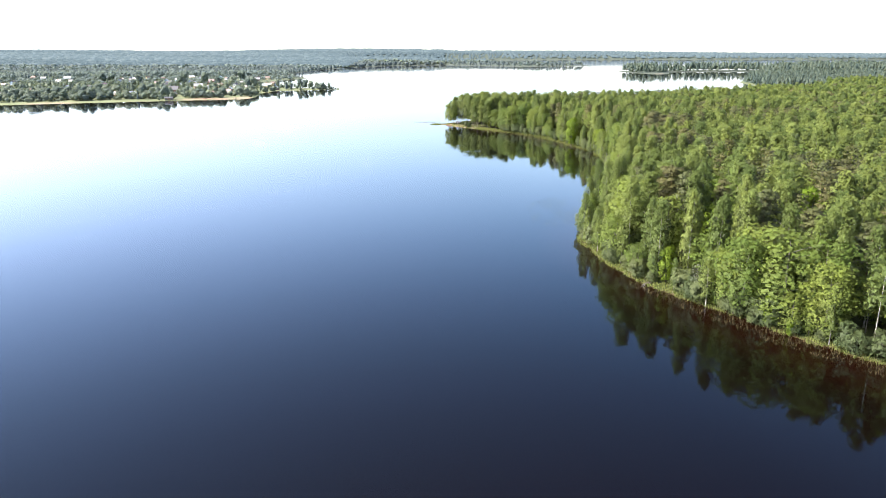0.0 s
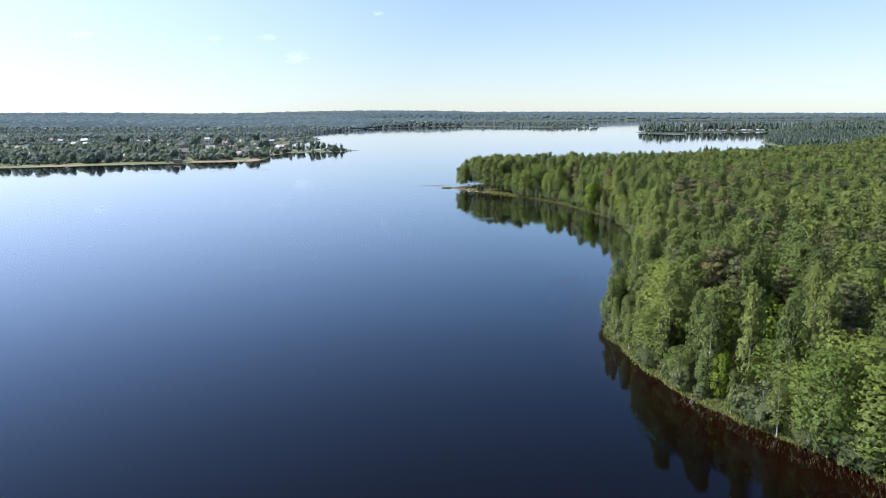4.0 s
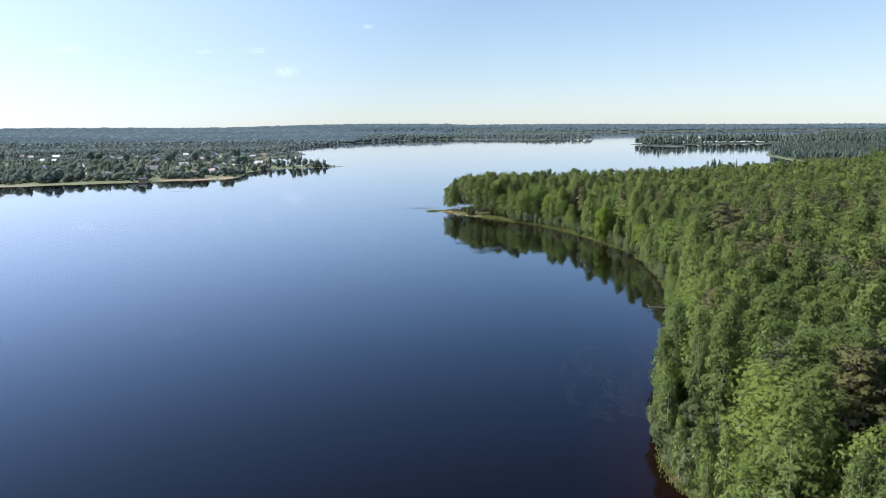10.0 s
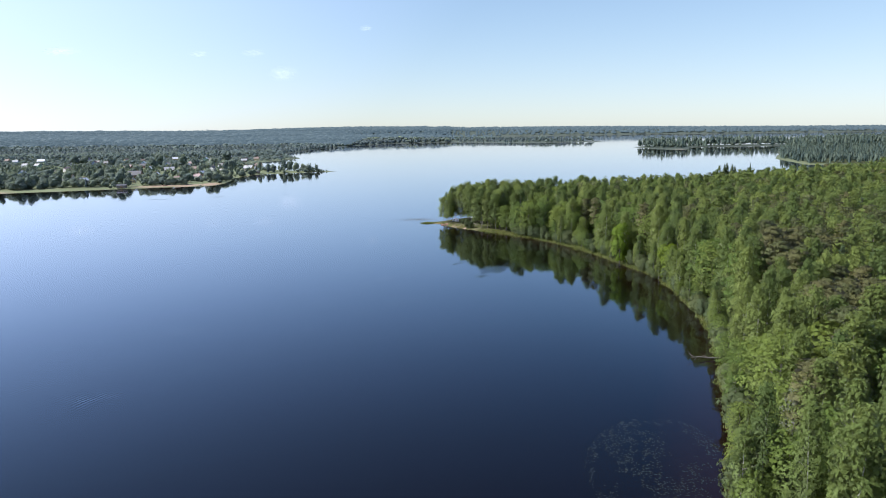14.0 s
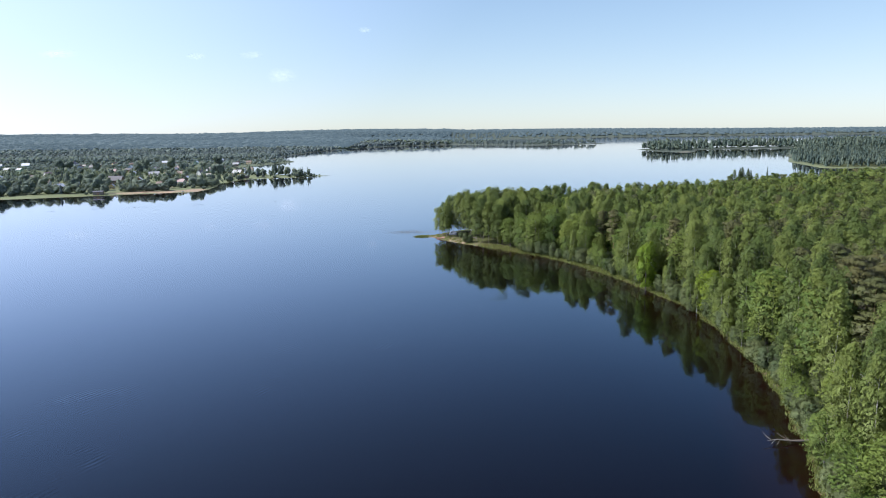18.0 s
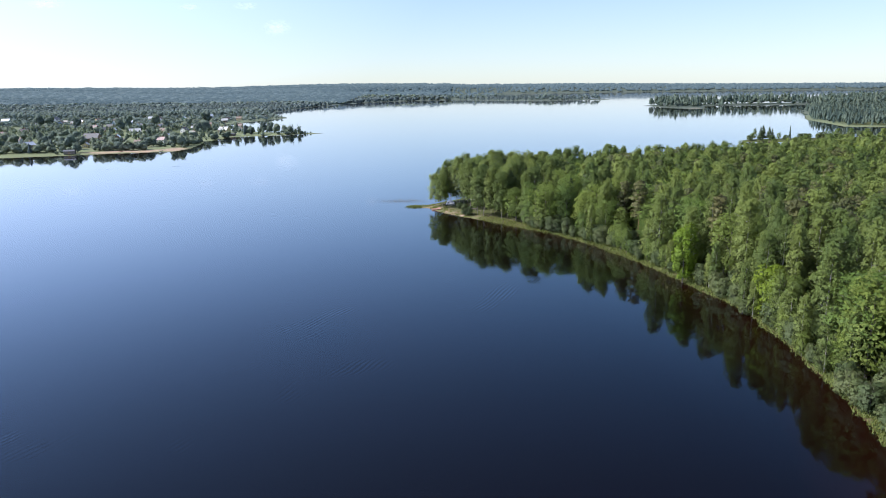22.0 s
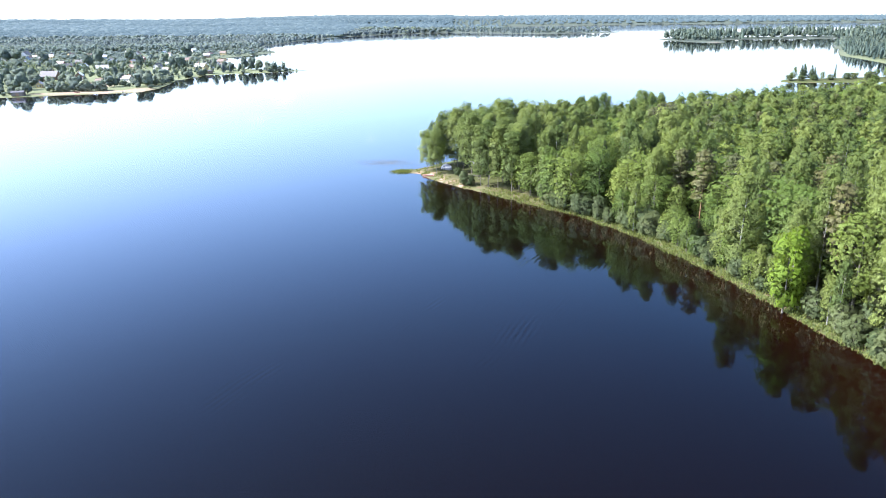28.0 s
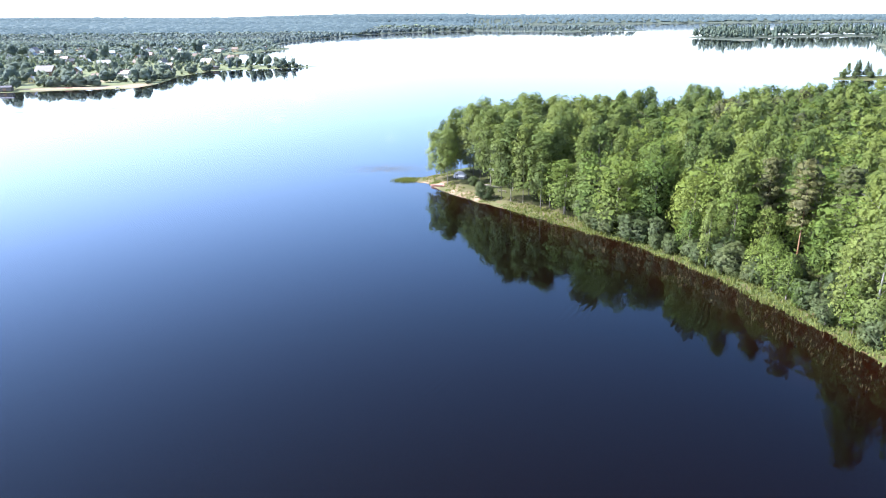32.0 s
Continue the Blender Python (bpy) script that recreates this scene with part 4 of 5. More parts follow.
def along(lo, hi, d0, d1, count, seed):
    """Random places beside the near shore, between two distances from the water line."""
    r = np.random.RandomState(seed)
    x, y = r.uniform(-14, 125, count * 14), r.uniform(lo, hi, count * 14)
    near_ = np.abs(signed(x, y, PENINSULA)) < 16
    x, y = x[near_], y[near_]
    d = shore_distance(x, y)
    w = (d > d0) & (d < d1) & (x < 120)
    return x[w][:count], y[w][:count], d[w][:count]


x, y, d = along(100, 506, -0.6, 6.0, 15000, 41)
blades("bank_grass", x, y, height(x, y, d) - 0.03, np.random.RandomState(1).uniform(0.3, 0.9, len(x)), 0.13, LEAF["grass"], "pale green bank grass and sedge", "grass", 51)
x, y, d = along(506, 546, 0.5, 6.5, 1500, 47)
some = waves(x, y, 8, 48) > -0.2
blades("bank_grass", x[some], y[some], height(x[some], y[some], d[some]) - 0.03, np.random.RandomState(6).uniform(0.15, 0.5, some.sum()), 0.12, LEAF["grass"], "short worn grass round the camp", "grass", 56)
x, y, d = along(395, 496, -9.0, 0.2, 800, 42)
blades("reeds", x, y, np.maximum(height(x, y, d), -0.25), np.random.RandomState(2).uniform(0.5, 1.1, len(x)), 0.03, LEAF["reed"], "thin brown-green reeds standing in shallow water", "reeds", 52)
x, y, d = along(105, 160, -5.0, 0.3, 900, 43)
blades("reeds", x, y, np.maximum(height(x, y, d), -0.25), np.random.RandomState(3).uniform(0.6, 1.2, len(x)), 0.035, LEAF["reed"], "thin brown-green reeds standing in shallow water", "reeds", 53)
r = np.random.RandomState(60)
x, y = r.normal(-5.0, 1.8, 900), r.normal(539.5, 1.3, 900)
blades("reeds", x, y, np.full(900, -0.2), r.uniform(0.5, 1.0, 900), 0.06, LEAF["grass"], "pale green sedge on the shoal off the point", "reeds", 54)
x, y = r.normal(-13, 6.5, 1500), r.normal(556, 3.2, 1500) + r.normal(0, 1, 1500)
a = r.uniform(0, 6.283, 1500)
tri = np.stack([np.stack([x + 0.16 * np.cos(a + q), y + 0.16 * np.sin(a + q), np.full(1500, 0.01)], -1) for q in (0, 2.1, 4.2)], 1)
tagged(new("water_weed", triangle_mesh("water_weed", tri, r.uniform(size=1500), LEAF["weed"])), "dull floating water weed off the sandy point", "water weed", "", "stuff")
r = np.random.RandomState(61)
lx, ly = r.uniform(30, 56, 4200), r.uniform(212, 262, 4200)
clump = waves(lx, ly, 11, 62) + waves(lx, ly, 4, 63) * 0.6
ok = (spot(lx, ly, 42, 240, 13, 24, -0.25) > 0.05) & (clump > -0.15) & (shore_distance(lx, ly) < -1.5)
lx, ly = lx[ok], ly[ok]
a = r.uniform(0, 6.283, len(lx))
pads = np.stack([np.stack([lx + rr * np.cos(a + q), ly + rr * np.sin(a + q), np.full(len(lx), 0.012)], -1) for q, rr in ((0, 0.13), (2.1, 0.12), (4.2, 0.12))], 1)
tagged(new("water_lilies", triangle_mesh("water_lilies", pads, r.uniform(size=len(pads)), LEAF["lily"])), "patch of floating lily pads on dark water", "water lilies", "", "stuff")


# ---- woods on the other shores ----
fx, fy, fs = [], [], []
for lo, hi, gap in ((640, 1150, 8.0), (1150, 1700, 9.5), (1700, 2400, 13.0), (2400, 3100, 19.0), (3100, 4900, 29.0)):
    x, y = np.meshgrid(np.arange(-0.70 * hi - 50, 0.70 * hi + 50, gap), np.arange(lo, hi, gap))
    x, y = (x + rng.uniform(-0.45, 0.45, x.shape) * gap).ravel(), (y + rng.uniform(-0.45, 0.45, y.shape) * gap).ravel()
    fx.append(x)
    fy.append(y)
    fs.append(np.full(len(x), gap))
fx, fy, fs = map(np.concatenate, (fx, fy, fs))
ok = (np.abs(fx) < 0.7 * fy + 40) & (np.hypot(fx, fy) < 4950)
fx, fy, fs = fx[ok], fy[ok], fs[ok]
fd = shore_distance(fx, fy)


def in_village(px, py):
    return (px < -140) & (px > -860) & (py > 760) & (py < 1560 + 0.2 * (px + 500))


dice = rng.uniform(size=len(fx))
ok = (fd > 3 + fs * 0.22) & (signed(fx, fy, PENINSULA) < 0)
bare = (waves(fx, fy, 420, 31) + 0.4 * waves(fx, fy, 120, 32) > 0.8) & (fx < 0) & (fy < 2400)
ok &= ~(in_village(fx, fy) & (dice > 0.62)) & ~(bare & (dice > 0.3)) & ~(spot(fx, fy, -278, 856, 56, 20) > 0) & ~(spot(fx, fy, -700, 1180, 130, 60) > 0) & ~(spot(fx, fy, -1370, 3950, 330, 90) > 0)
ok &= ~((fx < -335) & (fy < 900) & (fd < 15))
ok &= ~((fy > 1590) & (fy < 1690) & (fx > 440) & (fx < 540) & (fd < 40))
fx, fy, fs, fd = fx[ok], fy[ok], fs[ok], fd[ok]
ok = clear_of_houses(fx, fy, 10.0)
for hx, hy, _, _ in HOUSES[:60]:
    ok &= ~((np.abs(fx - hx * (fy / hy)) < 7) & (fy < hy) & (fy > hy - 24))
fx, fy, fs, fd = fx[ok], fy[ok], fs[ok], fd[ok]
fz = height(fx, fy, fd) - 0.2
garden = in_village(fx, fy)
dice = rng.uniform(size=len(fx))
swell = waves(fx, fy, 260, 33)
fkind = np.where(garden, np.where(dice < 0.06, "spruce", np.where(dice < 0.5, "willow", np.where(dice < 0.96, "broadleaf", "birch"))), np.where(swell + dice + np.where(fx > 0, -0.2, -0.55) > 1.0, "spruce", np.where(dice < 0.35, "broadleaf", "birch"))).astype(object)
fkind = np.where((fx > 400) & (fy < 1260) & (dice < 0.22), "spruce", fkind).astype(object)
# dark fir woods lie in long bands behind the village and on the far hills
belt = waves(fx * 0.16, fy, 420, 34) + 0.35 * waves(fx, fy, 150, 35)
fkind = np.where((fs > 12) & (fx < 350), np.where((belt > 0.1) | ((fy > 1750) & (fy < 2350) & (fx < -250) & (dice < 0.85)), "spruce", np.where(dice < 0.4, "broadleaf", "birch")), fkind).astype(object)
fscale = rng.uniform(0.72, 1.12, len(fx)) * np.where(fkind == "broadleaf", 0.95, np.where(fx > 300, 1.02, 0.8)) * np.where(garden, rng.uniform(0.5, 0.9, len(fx)), 1.0)
fscale = np.where(fkind == "willow", fscale * 1.15, np.where(garden & ((fkind == "birch") | (fkind == "spruce")), fscale * 0.68, fscale))
fscale = np.where(fs > 22, rng.uniform(0.85, 1.0, len(fx)) * np.where(fkind == "broadleaf", 1.4, 0.85), fscale)
fscale = fscale * np.where((fx > 400) & (fy > 960) & (fy < 1500), 0.62, 1.0)
fscale = fscale * np.where((fx > -330) & (fy > 2400) & (fy < 2950) & (fx < 700), 0.7, 1.0)
fscale = fscale * np.where((fx < 0) & (fs > 9) & (fs < 17), 0.62, 1.0)
fwide = fscale * np.where((fx < 0) & (fs > 9), 2.5, 1.0) * np.where(fs > 22, 3.0, np.where(fs > 17, 2.4, np.where(fx > 0, np.clip(fs / 9.5, 1, 1.3), np.clip(fs / 8.5, 1, 2))))
fturn, ftone = rng.uniform(0, 6.283, len(fx)), rng.uniform(size=len(fx))

# garden trees of the village as things of their own
GARDEN = {}
for kind in ("spruce", "willow", "broadleaf", "birch"):
    for v in range(4):
        tris, slopes = far_crown(kind, 900 + v, 3 if kind == "spruce" else 11, 220, KINDS[kind][4] * 1.8)
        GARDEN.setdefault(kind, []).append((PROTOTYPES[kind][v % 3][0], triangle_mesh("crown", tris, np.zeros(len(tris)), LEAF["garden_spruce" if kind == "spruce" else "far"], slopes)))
GARDEN_WORDS = {"spruce": ("spruce_tree", "dark spruce among the village gardens"), "willow": ("garden_bush", "grey-green bush beside village houses"),
                "broadleaf": ("garden_tree", "round leafy garden tree between village houses"), "birch": ("garden_birch", "slender birch in a village garden")}
own = np.zeros(len(fx), bool)
for kind, most in (("spruce", 60), ("willow", 150), ("broadleaf", 230), ("birch", 60)):
    some = np.flatnonzero(garden & (fkind == kind))
    own[some[np.argsort(fy[some])][:most]] = True
for i in np.flatnonzero(own):
    name, label = GARDEN_WORDS[fkind[i]]
    tree = tagged(new(name), label, "tree" if fkind[i] != "willow" else "bush", "trees of the village gardens")
    for pn, me in zip(("trunk", "crown"), GARDEN[fkind[i]][i % 4]):
        new(pn, me).parent = tree
    tree.location, tree.rotation_euler, tree.scale = (fx[i], fy[i], fz[i]), (0, 0, fturn[i]), (fscale[i] * 1.6,) * 2 + (fscale[i] * 1.12,)
# large trees that stand out in the village: place, height, width, dark or light
TALL = ((-617, 1284, 17, 17, 0), (-604, 1290, 15, 15, 1), (-411, 1109, 18, 15, 0), (-430, 1173, 19, 14, 1), (-408, 1211, 18, 14, 1), (-358, 1125, 15, 12, 0), (-288, 928, 9, 10, 1), (-339, 861, 14, 12, 0), (-349, 866, 12, 11, 0), (-379, 1336, 18, 17, 1))
BY_THE_SPIT = ((-291, 1056, 14, 10, 1), (-283, 1058, 15, 11, 1), (-250, 1070, 13, 7, 0), (-228, 1054, 9, 10, 1), (-216, 1066, 15, 9, 0), (-208, 1066, 13, 9, 0), (-199, 1062, 11, 11, 1), (-189, 1061, 9, 9, 0), (-236, 1062, 10, 8, 1), (-181, 1060, 6, 8, 1),
        (-310, 1012, 11, 9, 1), (-322, 985, 10, 9, 0), (-372, 962, 11, 10, 1), (-384, 1002, 12, 11, 0), (-395, 930, 12, 11, 0), (-420, 905, 11, 12, 1), (-470, 1075, 13, 12, 1), (-350, 1180, 14, 12, 0), (-320, 1150, 11, 11, 1), (-520, 1210, 15, 14, 0))
for k, (x, y, tall, wide, light) in enumerate(TALL + BY_THE_SPIT):
    tree = tagged(new("linden_tree"), ("large pale green leafy tree in the village" if light else "large dark green leafy tree in the village"), "tree", "trees of the village gardens")
    for pn, me in zip(("trunk", "crown"), GARDEN["broadleaf"][k % 4]):
        new(pn, me).parent = tree
    tree.location, tree.rotation_euler, tree.scale = (x, y, float(height(np.array([x]), np.array([y]))[0]) - 0.2), (0, 0, k * 2.1), (wide / 9.0, wide / 9.0, tall / 13.0)
# willow scrub along the village shore and on its spit
scrub = [(-245 + 5.2 * k, 1012 + 2.75 * k + 4 * math.sin(k * 2.1), 0.85 - 0.03 * k + 0.2 * math.sin(k * 1.7)) for k in range(16)] + [(-245 + 3.1 * k, 1008 + 1.9 * k + 3 * math.sin(k * 2.7), 0.85 - 0.016 * k + 0.2 * math.sin(k * 1.1)) for k in range(29)] + [(-311 + 3.3 * k, 849 + 0.35 * k + 2 * math.sin(k * 1.3), 1.05 + 0.2 * math.sin(k * 2.3)) for k in range(14)]
scrub += [(-478 + 4.2 * k, 803 + 1.25 * k + 4 * math.sin(k * 1.9), 0.85 + 0.35 * math.sin(k * 1.1)) for k in range(34)] + [(-246 + 2 * math.sin(k), 900 + 8 * k, 0.8 + 0.2 * math.sin(k * 2.0)) for k in range(12)]
for k, (x, y, sc) in enumerate(scrub):
    z = float(height(np.array([x]), np.array([y]))[0])
    if z < 0.1:
        continue
    kind = "willow" if k % 5 else "broadleaf"
    bush = tagged(new("shore_willow"), "grey-green willow scrub on the village shore", "bush", "willows of the village shore")
    for pn, me in zip(("trunk", "crown"), GARDEN[kind][k % 4]):
        new(pn, me).parent = bush
    bush.location, bush.rotation_euler, bush.scale = (x, y, z - 0.2), (0, 0, k * 1.9), (sc * (1.5 if k % 5 else 0.8),) * 2 + (sc * (1.2 if k % 5 else 0.55),)
far_wood = ~own
zone = np.where((fx > -330) & (fy > 2400) & (fy < 2950) & (fx < 700), 2, np.where((fx > 400) & (fy < 1260), 3, (fx > 0) * 1))
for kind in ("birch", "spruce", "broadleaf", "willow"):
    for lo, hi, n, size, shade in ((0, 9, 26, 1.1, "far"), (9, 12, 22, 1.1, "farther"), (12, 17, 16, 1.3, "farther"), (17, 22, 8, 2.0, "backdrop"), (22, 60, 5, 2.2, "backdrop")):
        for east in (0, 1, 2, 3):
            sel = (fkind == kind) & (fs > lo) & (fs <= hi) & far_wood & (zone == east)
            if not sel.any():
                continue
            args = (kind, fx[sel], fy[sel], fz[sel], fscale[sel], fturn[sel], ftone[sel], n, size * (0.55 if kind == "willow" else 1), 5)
            # beyond 2.4 km the crowns carry haze painted as their own glow
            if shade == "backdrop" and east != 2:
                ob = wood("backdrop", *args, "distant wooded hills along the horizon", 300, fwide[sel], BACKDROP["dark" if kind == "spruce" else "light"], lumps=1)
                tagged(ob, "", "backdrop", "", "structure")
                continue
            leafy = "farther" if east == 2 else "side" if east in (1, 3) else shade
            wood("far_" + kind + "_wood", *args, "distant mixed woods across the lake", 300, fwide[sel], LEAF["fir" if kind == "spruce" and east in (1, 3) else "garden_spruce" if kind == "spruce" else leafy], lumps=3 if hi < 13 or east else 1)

# the islet: a knot of firs and birches, low bushes along the marsh
for kind, x, y, sc, wide in (("spruce", 296, 870, 0.58, 1.8), ("spruce", 300, 874, 0.66, 1.8), ("spruce", 304.5, 871, 0.6, 1.9), ("birch", 292, 873, 0.42, 1.5), ("spruce", 308.5, 874, 0.5, 1.8), ("broadleaf", 288, 870, 0.48, 1.3),
                             ("broadleaf", 312, 868, 0.45, 1.4), ("spruce", 323, 870, 0.6, 0.75), ("willow", 284, 864, 0.8, 1.4), ("willow", 292, 861, 0.7, 1.5), ("willow", 303, 862, 0.8, 1.6), ("willow", 316, 862, 0.8, 1.5), ("willow", 331, 866, 0.9, 1.6),
                             ("willow", 340, 872, 0.8, 1.7), ("willow", 346, 864, 0.9, 1.6), ("willow", 355, 874, 1.0, 1.7), ("broadleaf", 362, 880, 0.5, 1.5), ("willow", 366, 868, 1.0, 1.6), ("broadleaf", 374, 884, 0.6, 1.4), ("willow", 379, 872, 0.9, 1.7),
                             ("broadleaf", 388, 886, 0.62, 1.5), ("willow", 392, 876, 1.1, 1.7), ("broadleaf", 402, 884, 0.6, 1.6), ("willow", 410, 874, 1.0, 1.8), ("willow", 424, 880, 1.2, 1.7), ("broadleaf", 432, 886, 0.6, 1.5)):
    plant(kind, x, y, float(height(np.array([x]), np.array([y]))[0]) - 0.1, sc, x * 1.3, int(y), False, wide)


# ---- village houses ----
ROOFS = [plain("dark_sheet_roof", (0.07, 0.07, 0.075), (0.11, 0.11, 0.115), 0.5, 0.5, 0.3), plain("pale_sheet_roof", (0.5, 0.51, 0.53), (0.62, 0.63, 0.64), 0.5, 0.4, 0.2), plain("grey_slate_roof", (0.26, 0.27, 0.28), (0.36, 0.36, 0.36), 0.5, 0.7),
         plain("brown_roof", (0.12, 0.095, 0.08), (0.17, 0.13, 0.11), 0.5, 0.7), plain("faded_red_roof", (0.21, 0.155, 0.15), (0.28, 0.215, 0.205), 0.5, 0.6), plain("grey_board_roof", (0.3, 0.28, 0.25), (0.42, 0.39, 0.35), 0.5, 0.8)]
WALLS = [plain("dark_log_wall", (0.13, 0.09, 0.06), (0.2, 0.14, 0.09), 1.0, 0.85), plain("white_board_wall", (0.5, 0.5, 0.47), (0.6, 0.6, 0.57), 1.0, 0.7), plain("yellow_board_wall", (0.5, 0.4, 0.2), (0.6, 0.48, 0.26), 1.0, 0.7),
         plain("brick_wall", (0.26, 0.15, 0.11), (0.33, 0.2, 0.15), 2.0, 0.85), plain("blue_board_wall", (0.2, 0.28, 0.36), (0.27, 0.35, 0.43), 1.0, 0.7), plain("green_board_wall", (0.16, 0.25, 0.17), (0.22, 0.32, 0.22), 1.0, 0.7)]
FRAME, CHIMNEY, DOOR = plain("white_window_frame", (0.7, 0.7, 0.68), (0.8, 0.8, 0.78), 2.0, 0.6), plain("brick_chimney", (0.3, 0.15, 0.11), (0.4, 0.24, 0.18), 2.0, 0.9), plain("brown_door", (0.16, 0.1, 0.06), (0.22, 0.14, 0.09), 2.0, 0.6)
PANE = Nodes("window_pane").done((0.03, 0.035, 0.04), 0.05, 0.0, 0.6)
ROOF_WORDS = ["dark metal roof", "pale sheet metal roof", "grey slate roof", "brown roof", "faded red roof", "weathered grey roof"]
WALL_WORDS = ["dark log", "white boarded", "yellow boarded", "brick", "blue boarded", "green boarded"]


def house(wide, roof, wall):
    """A gabled village house: long side wide, with roof slabs, chimney, door and framed windows."""
    l, w, e = wide, wide * 0.72, 2.7 + 0.08 * wide
    top = e + w * 0.42
    thing = tagged(new("village_house"), f"small {WALL_WORDS[wall]} village house with a {ROOF_WORDS[roof]}", "house", "houses of the village")
    bm = bmesh.new()
    vs = [bm.verts.new(v) for v in ((-l / 2, -w / 2, -0.8), (-l / 2, w / 2, -0.8), (-l / 2, w / 2, e), (-l / 2, 0, top), (-l / 2, -w / 2, e), (l / 2, -w / 2, -0.8), (l / 2, w / 2, -0.8), (l / 2, w / 2, e), (l / 2, 0, top), (l / 2, -w / 2, e))]
    for f in ((0, 4, 3, 2, 1), (5, 6, 7, 8, 9), (0, 5, 9, 4), (1, 2, 7, 6), (0, 1, 6, 5)):
        bm.faces.new([vs[k] for k in f])
    part("wall", bm, WALLS[wall], thing)
    slope = math.atan2(top - e, w / 2)
    run = math.hypot(top - e, w / 2) + 0.55
    bm = bmesh.new()
    for side in (-1, 1):
        mid = Vector((0, side * (run / 2) * math.cos(slope), top - (run / 2) * math.sin(slope) + 0.1))
        box(bm, (l + 0.9, run, 0.12), mid, 0, -side * slope)
    box(bm, (l + 0.9, 0.22, 0.1), (0, 0, top + 0.14))
    part("roof", bm, ROOFS[roof], thing)
    part("chimney", box(box(bmesh.new(), (0.55, 0.55, 1.5), (l * 0.18, w * 0.1, top + 0.35)), (0.7, 0.7, 0.14), (l * 0.18, w * 0.1, top + 1.05)), CHIMNEY, thing)
    part("door", box(bmesh.new(), (0.95, 0.09, 2.05), (-l * 0.3, -w / 2 - 0.03, 1.1)), DOOR, thing)
    spots = [(x, -w / 2, 0) for x in (-l * 0.02, l * 0.28)] + [(x, w / 2, 0) for x in (-l * 0.25, l * 0.25)] + [(-l / 2, -w * 0.2, 1), (l / 2, -w * 0.2, 1), (l / 2, w * 0.2, 1), (-l / 2, w * 0.2, 1)]
    for x, y, gable in spots:
        size = (0.09, 1.15, 1.35) if gable else (1.15, 0.09, 1.35)
        bm = bmesh.new()
        for k in (-1, 1):
            box(bm, (0.1, 0.12, 1.35) if gable else (0.12, 0.1, 1.35), (x + (0 if gable else k * 0.52), y + (k * 0.52 if gable else 0), 1.75))
            box(bm, (0.1, 1.16, 0.12) if gable else (1.16, 0.1, 0.12), (x, y, 1.75 + k * 0.62))
        window = part("window", bm, FRAME, thing)
        part("pane", box(bmesh.new(), (0.06, 0.94, 1.14) if gable else (0.94, 0.06, 1.14), (x, y, 1.75)), PANE, window)
    return thing


MODELS = {}
for k, (x, y, wide, roof) in enumerate(HOUSES):
    wall = (k * 5 + roof) % 6
    size = round(wide / 3) * 3
    at = pose(x, y, float(height(np.array([x]), np.array([y]))[0]) + 0.1, 0, 0, [12, 102, 25, -8, 95, 70, 160][k % 7] + (k * 37 % 21) - 10)
    key = (size, roof, wall)
    if key in MODELS:
        copy_thing(MODELS[key], at)
    else:
        MODELS[key] = house(size, roof, wall)
        MODELS[key].matrix_basis = at


def boathouse(x, y, turn):
    thing = tagged(new("boathouse"), "low dark boathouse on stilts at the water's edge", "boathouse")
    bm = bmesh.new()
    box(bm, (11, 6, 3.2), (0, 0, 2.4))
    part("wall", bm, BARK_GREY, thing)
    bm = bmesh.new()
    for side in (-1, 1):
        box(bm, (12, 3.8, 0.14), (0, side * 1.7, 4.75), 0, -side * 0.38)
    part("roof", bm, ROOFS[0], thing)
    for px_ in (-5, 0, 5):
        for py_ in (-2.7, 2.7):
            part("stilt", box(bmesh.new(), (0.25, 0.25, 2.4), (px_, py_, -0.2)), BARK_GREY, thing)
    part("door", box(bmesh.new(), (2.6, 0.12, 2.4), (0, -3.05, 2.1)), DOOR, thing)
    thing.matrix_basis = pose(x, y, 0.1, 0, 0, turn) @ Matrix.Scale(0.8, 4)
    return thing


boathouse(-322, 826, 12)
boathouse(-243, 1027, 20)


def boat(x, y, z, turn, paint, words, length=4.2):
    """An open rowing boat: hull with sides and two seats."""
    thing = tagged(new("rowing_boat"), words, "boat")
    vs, fs = [], []
    ring = []
    for f in (-1, -0.6, 0, 0.55, 0.85, 1.0):
        b = 0.68 * (1 - max(0, f) ** 2.2 * 0.97) * (1 - max(0, -f) ** 3 * 0.25)
        ring.append([(f * length / 2, -b, 0.5 + 0.12 * f * f), (f * length / 2, -b * 0.6, 0.05), (f * length / 2, b * 0.6, 0.05), (f * length / 2, b, 0.5 + 0.12 * f * f),
                     (f * length / 2 * 0.98, b * 0.92, 0.5 + 0.12 * f * f), (f * length / 2 * 0.98, b * 0.52, 0.1), (f * length / 2 * 0.98, -b * 0.52, 0.1), (f * length / 2 * 0.98, -b * 0.92, 0.5 + 0.12 * f * f)])
    for r_ in ring:
        vs += r_
    for i in range(5):
        for k in range(8):
            fs.append((i * 8 + k, i * 8 + (k + 1) % 8, i * 8 + 8 + (k + 1) % 8, i * 8 + 8 + k))
    fs += [tuple(range(8))[::-1], tuple(range(40, 48))]
    mesh_object("hull", vs, fs, paint, thing)
    for x_ in (-0.9, 0.5):
        part("seat", box(bmesh.new(), (0.28, 1.1, 0.04), (x_, 0, 0.36)), DEADWOOD, thing)
    thing.matrix_basis = pose(x, y, z, 0, 4, turn)
    return thing


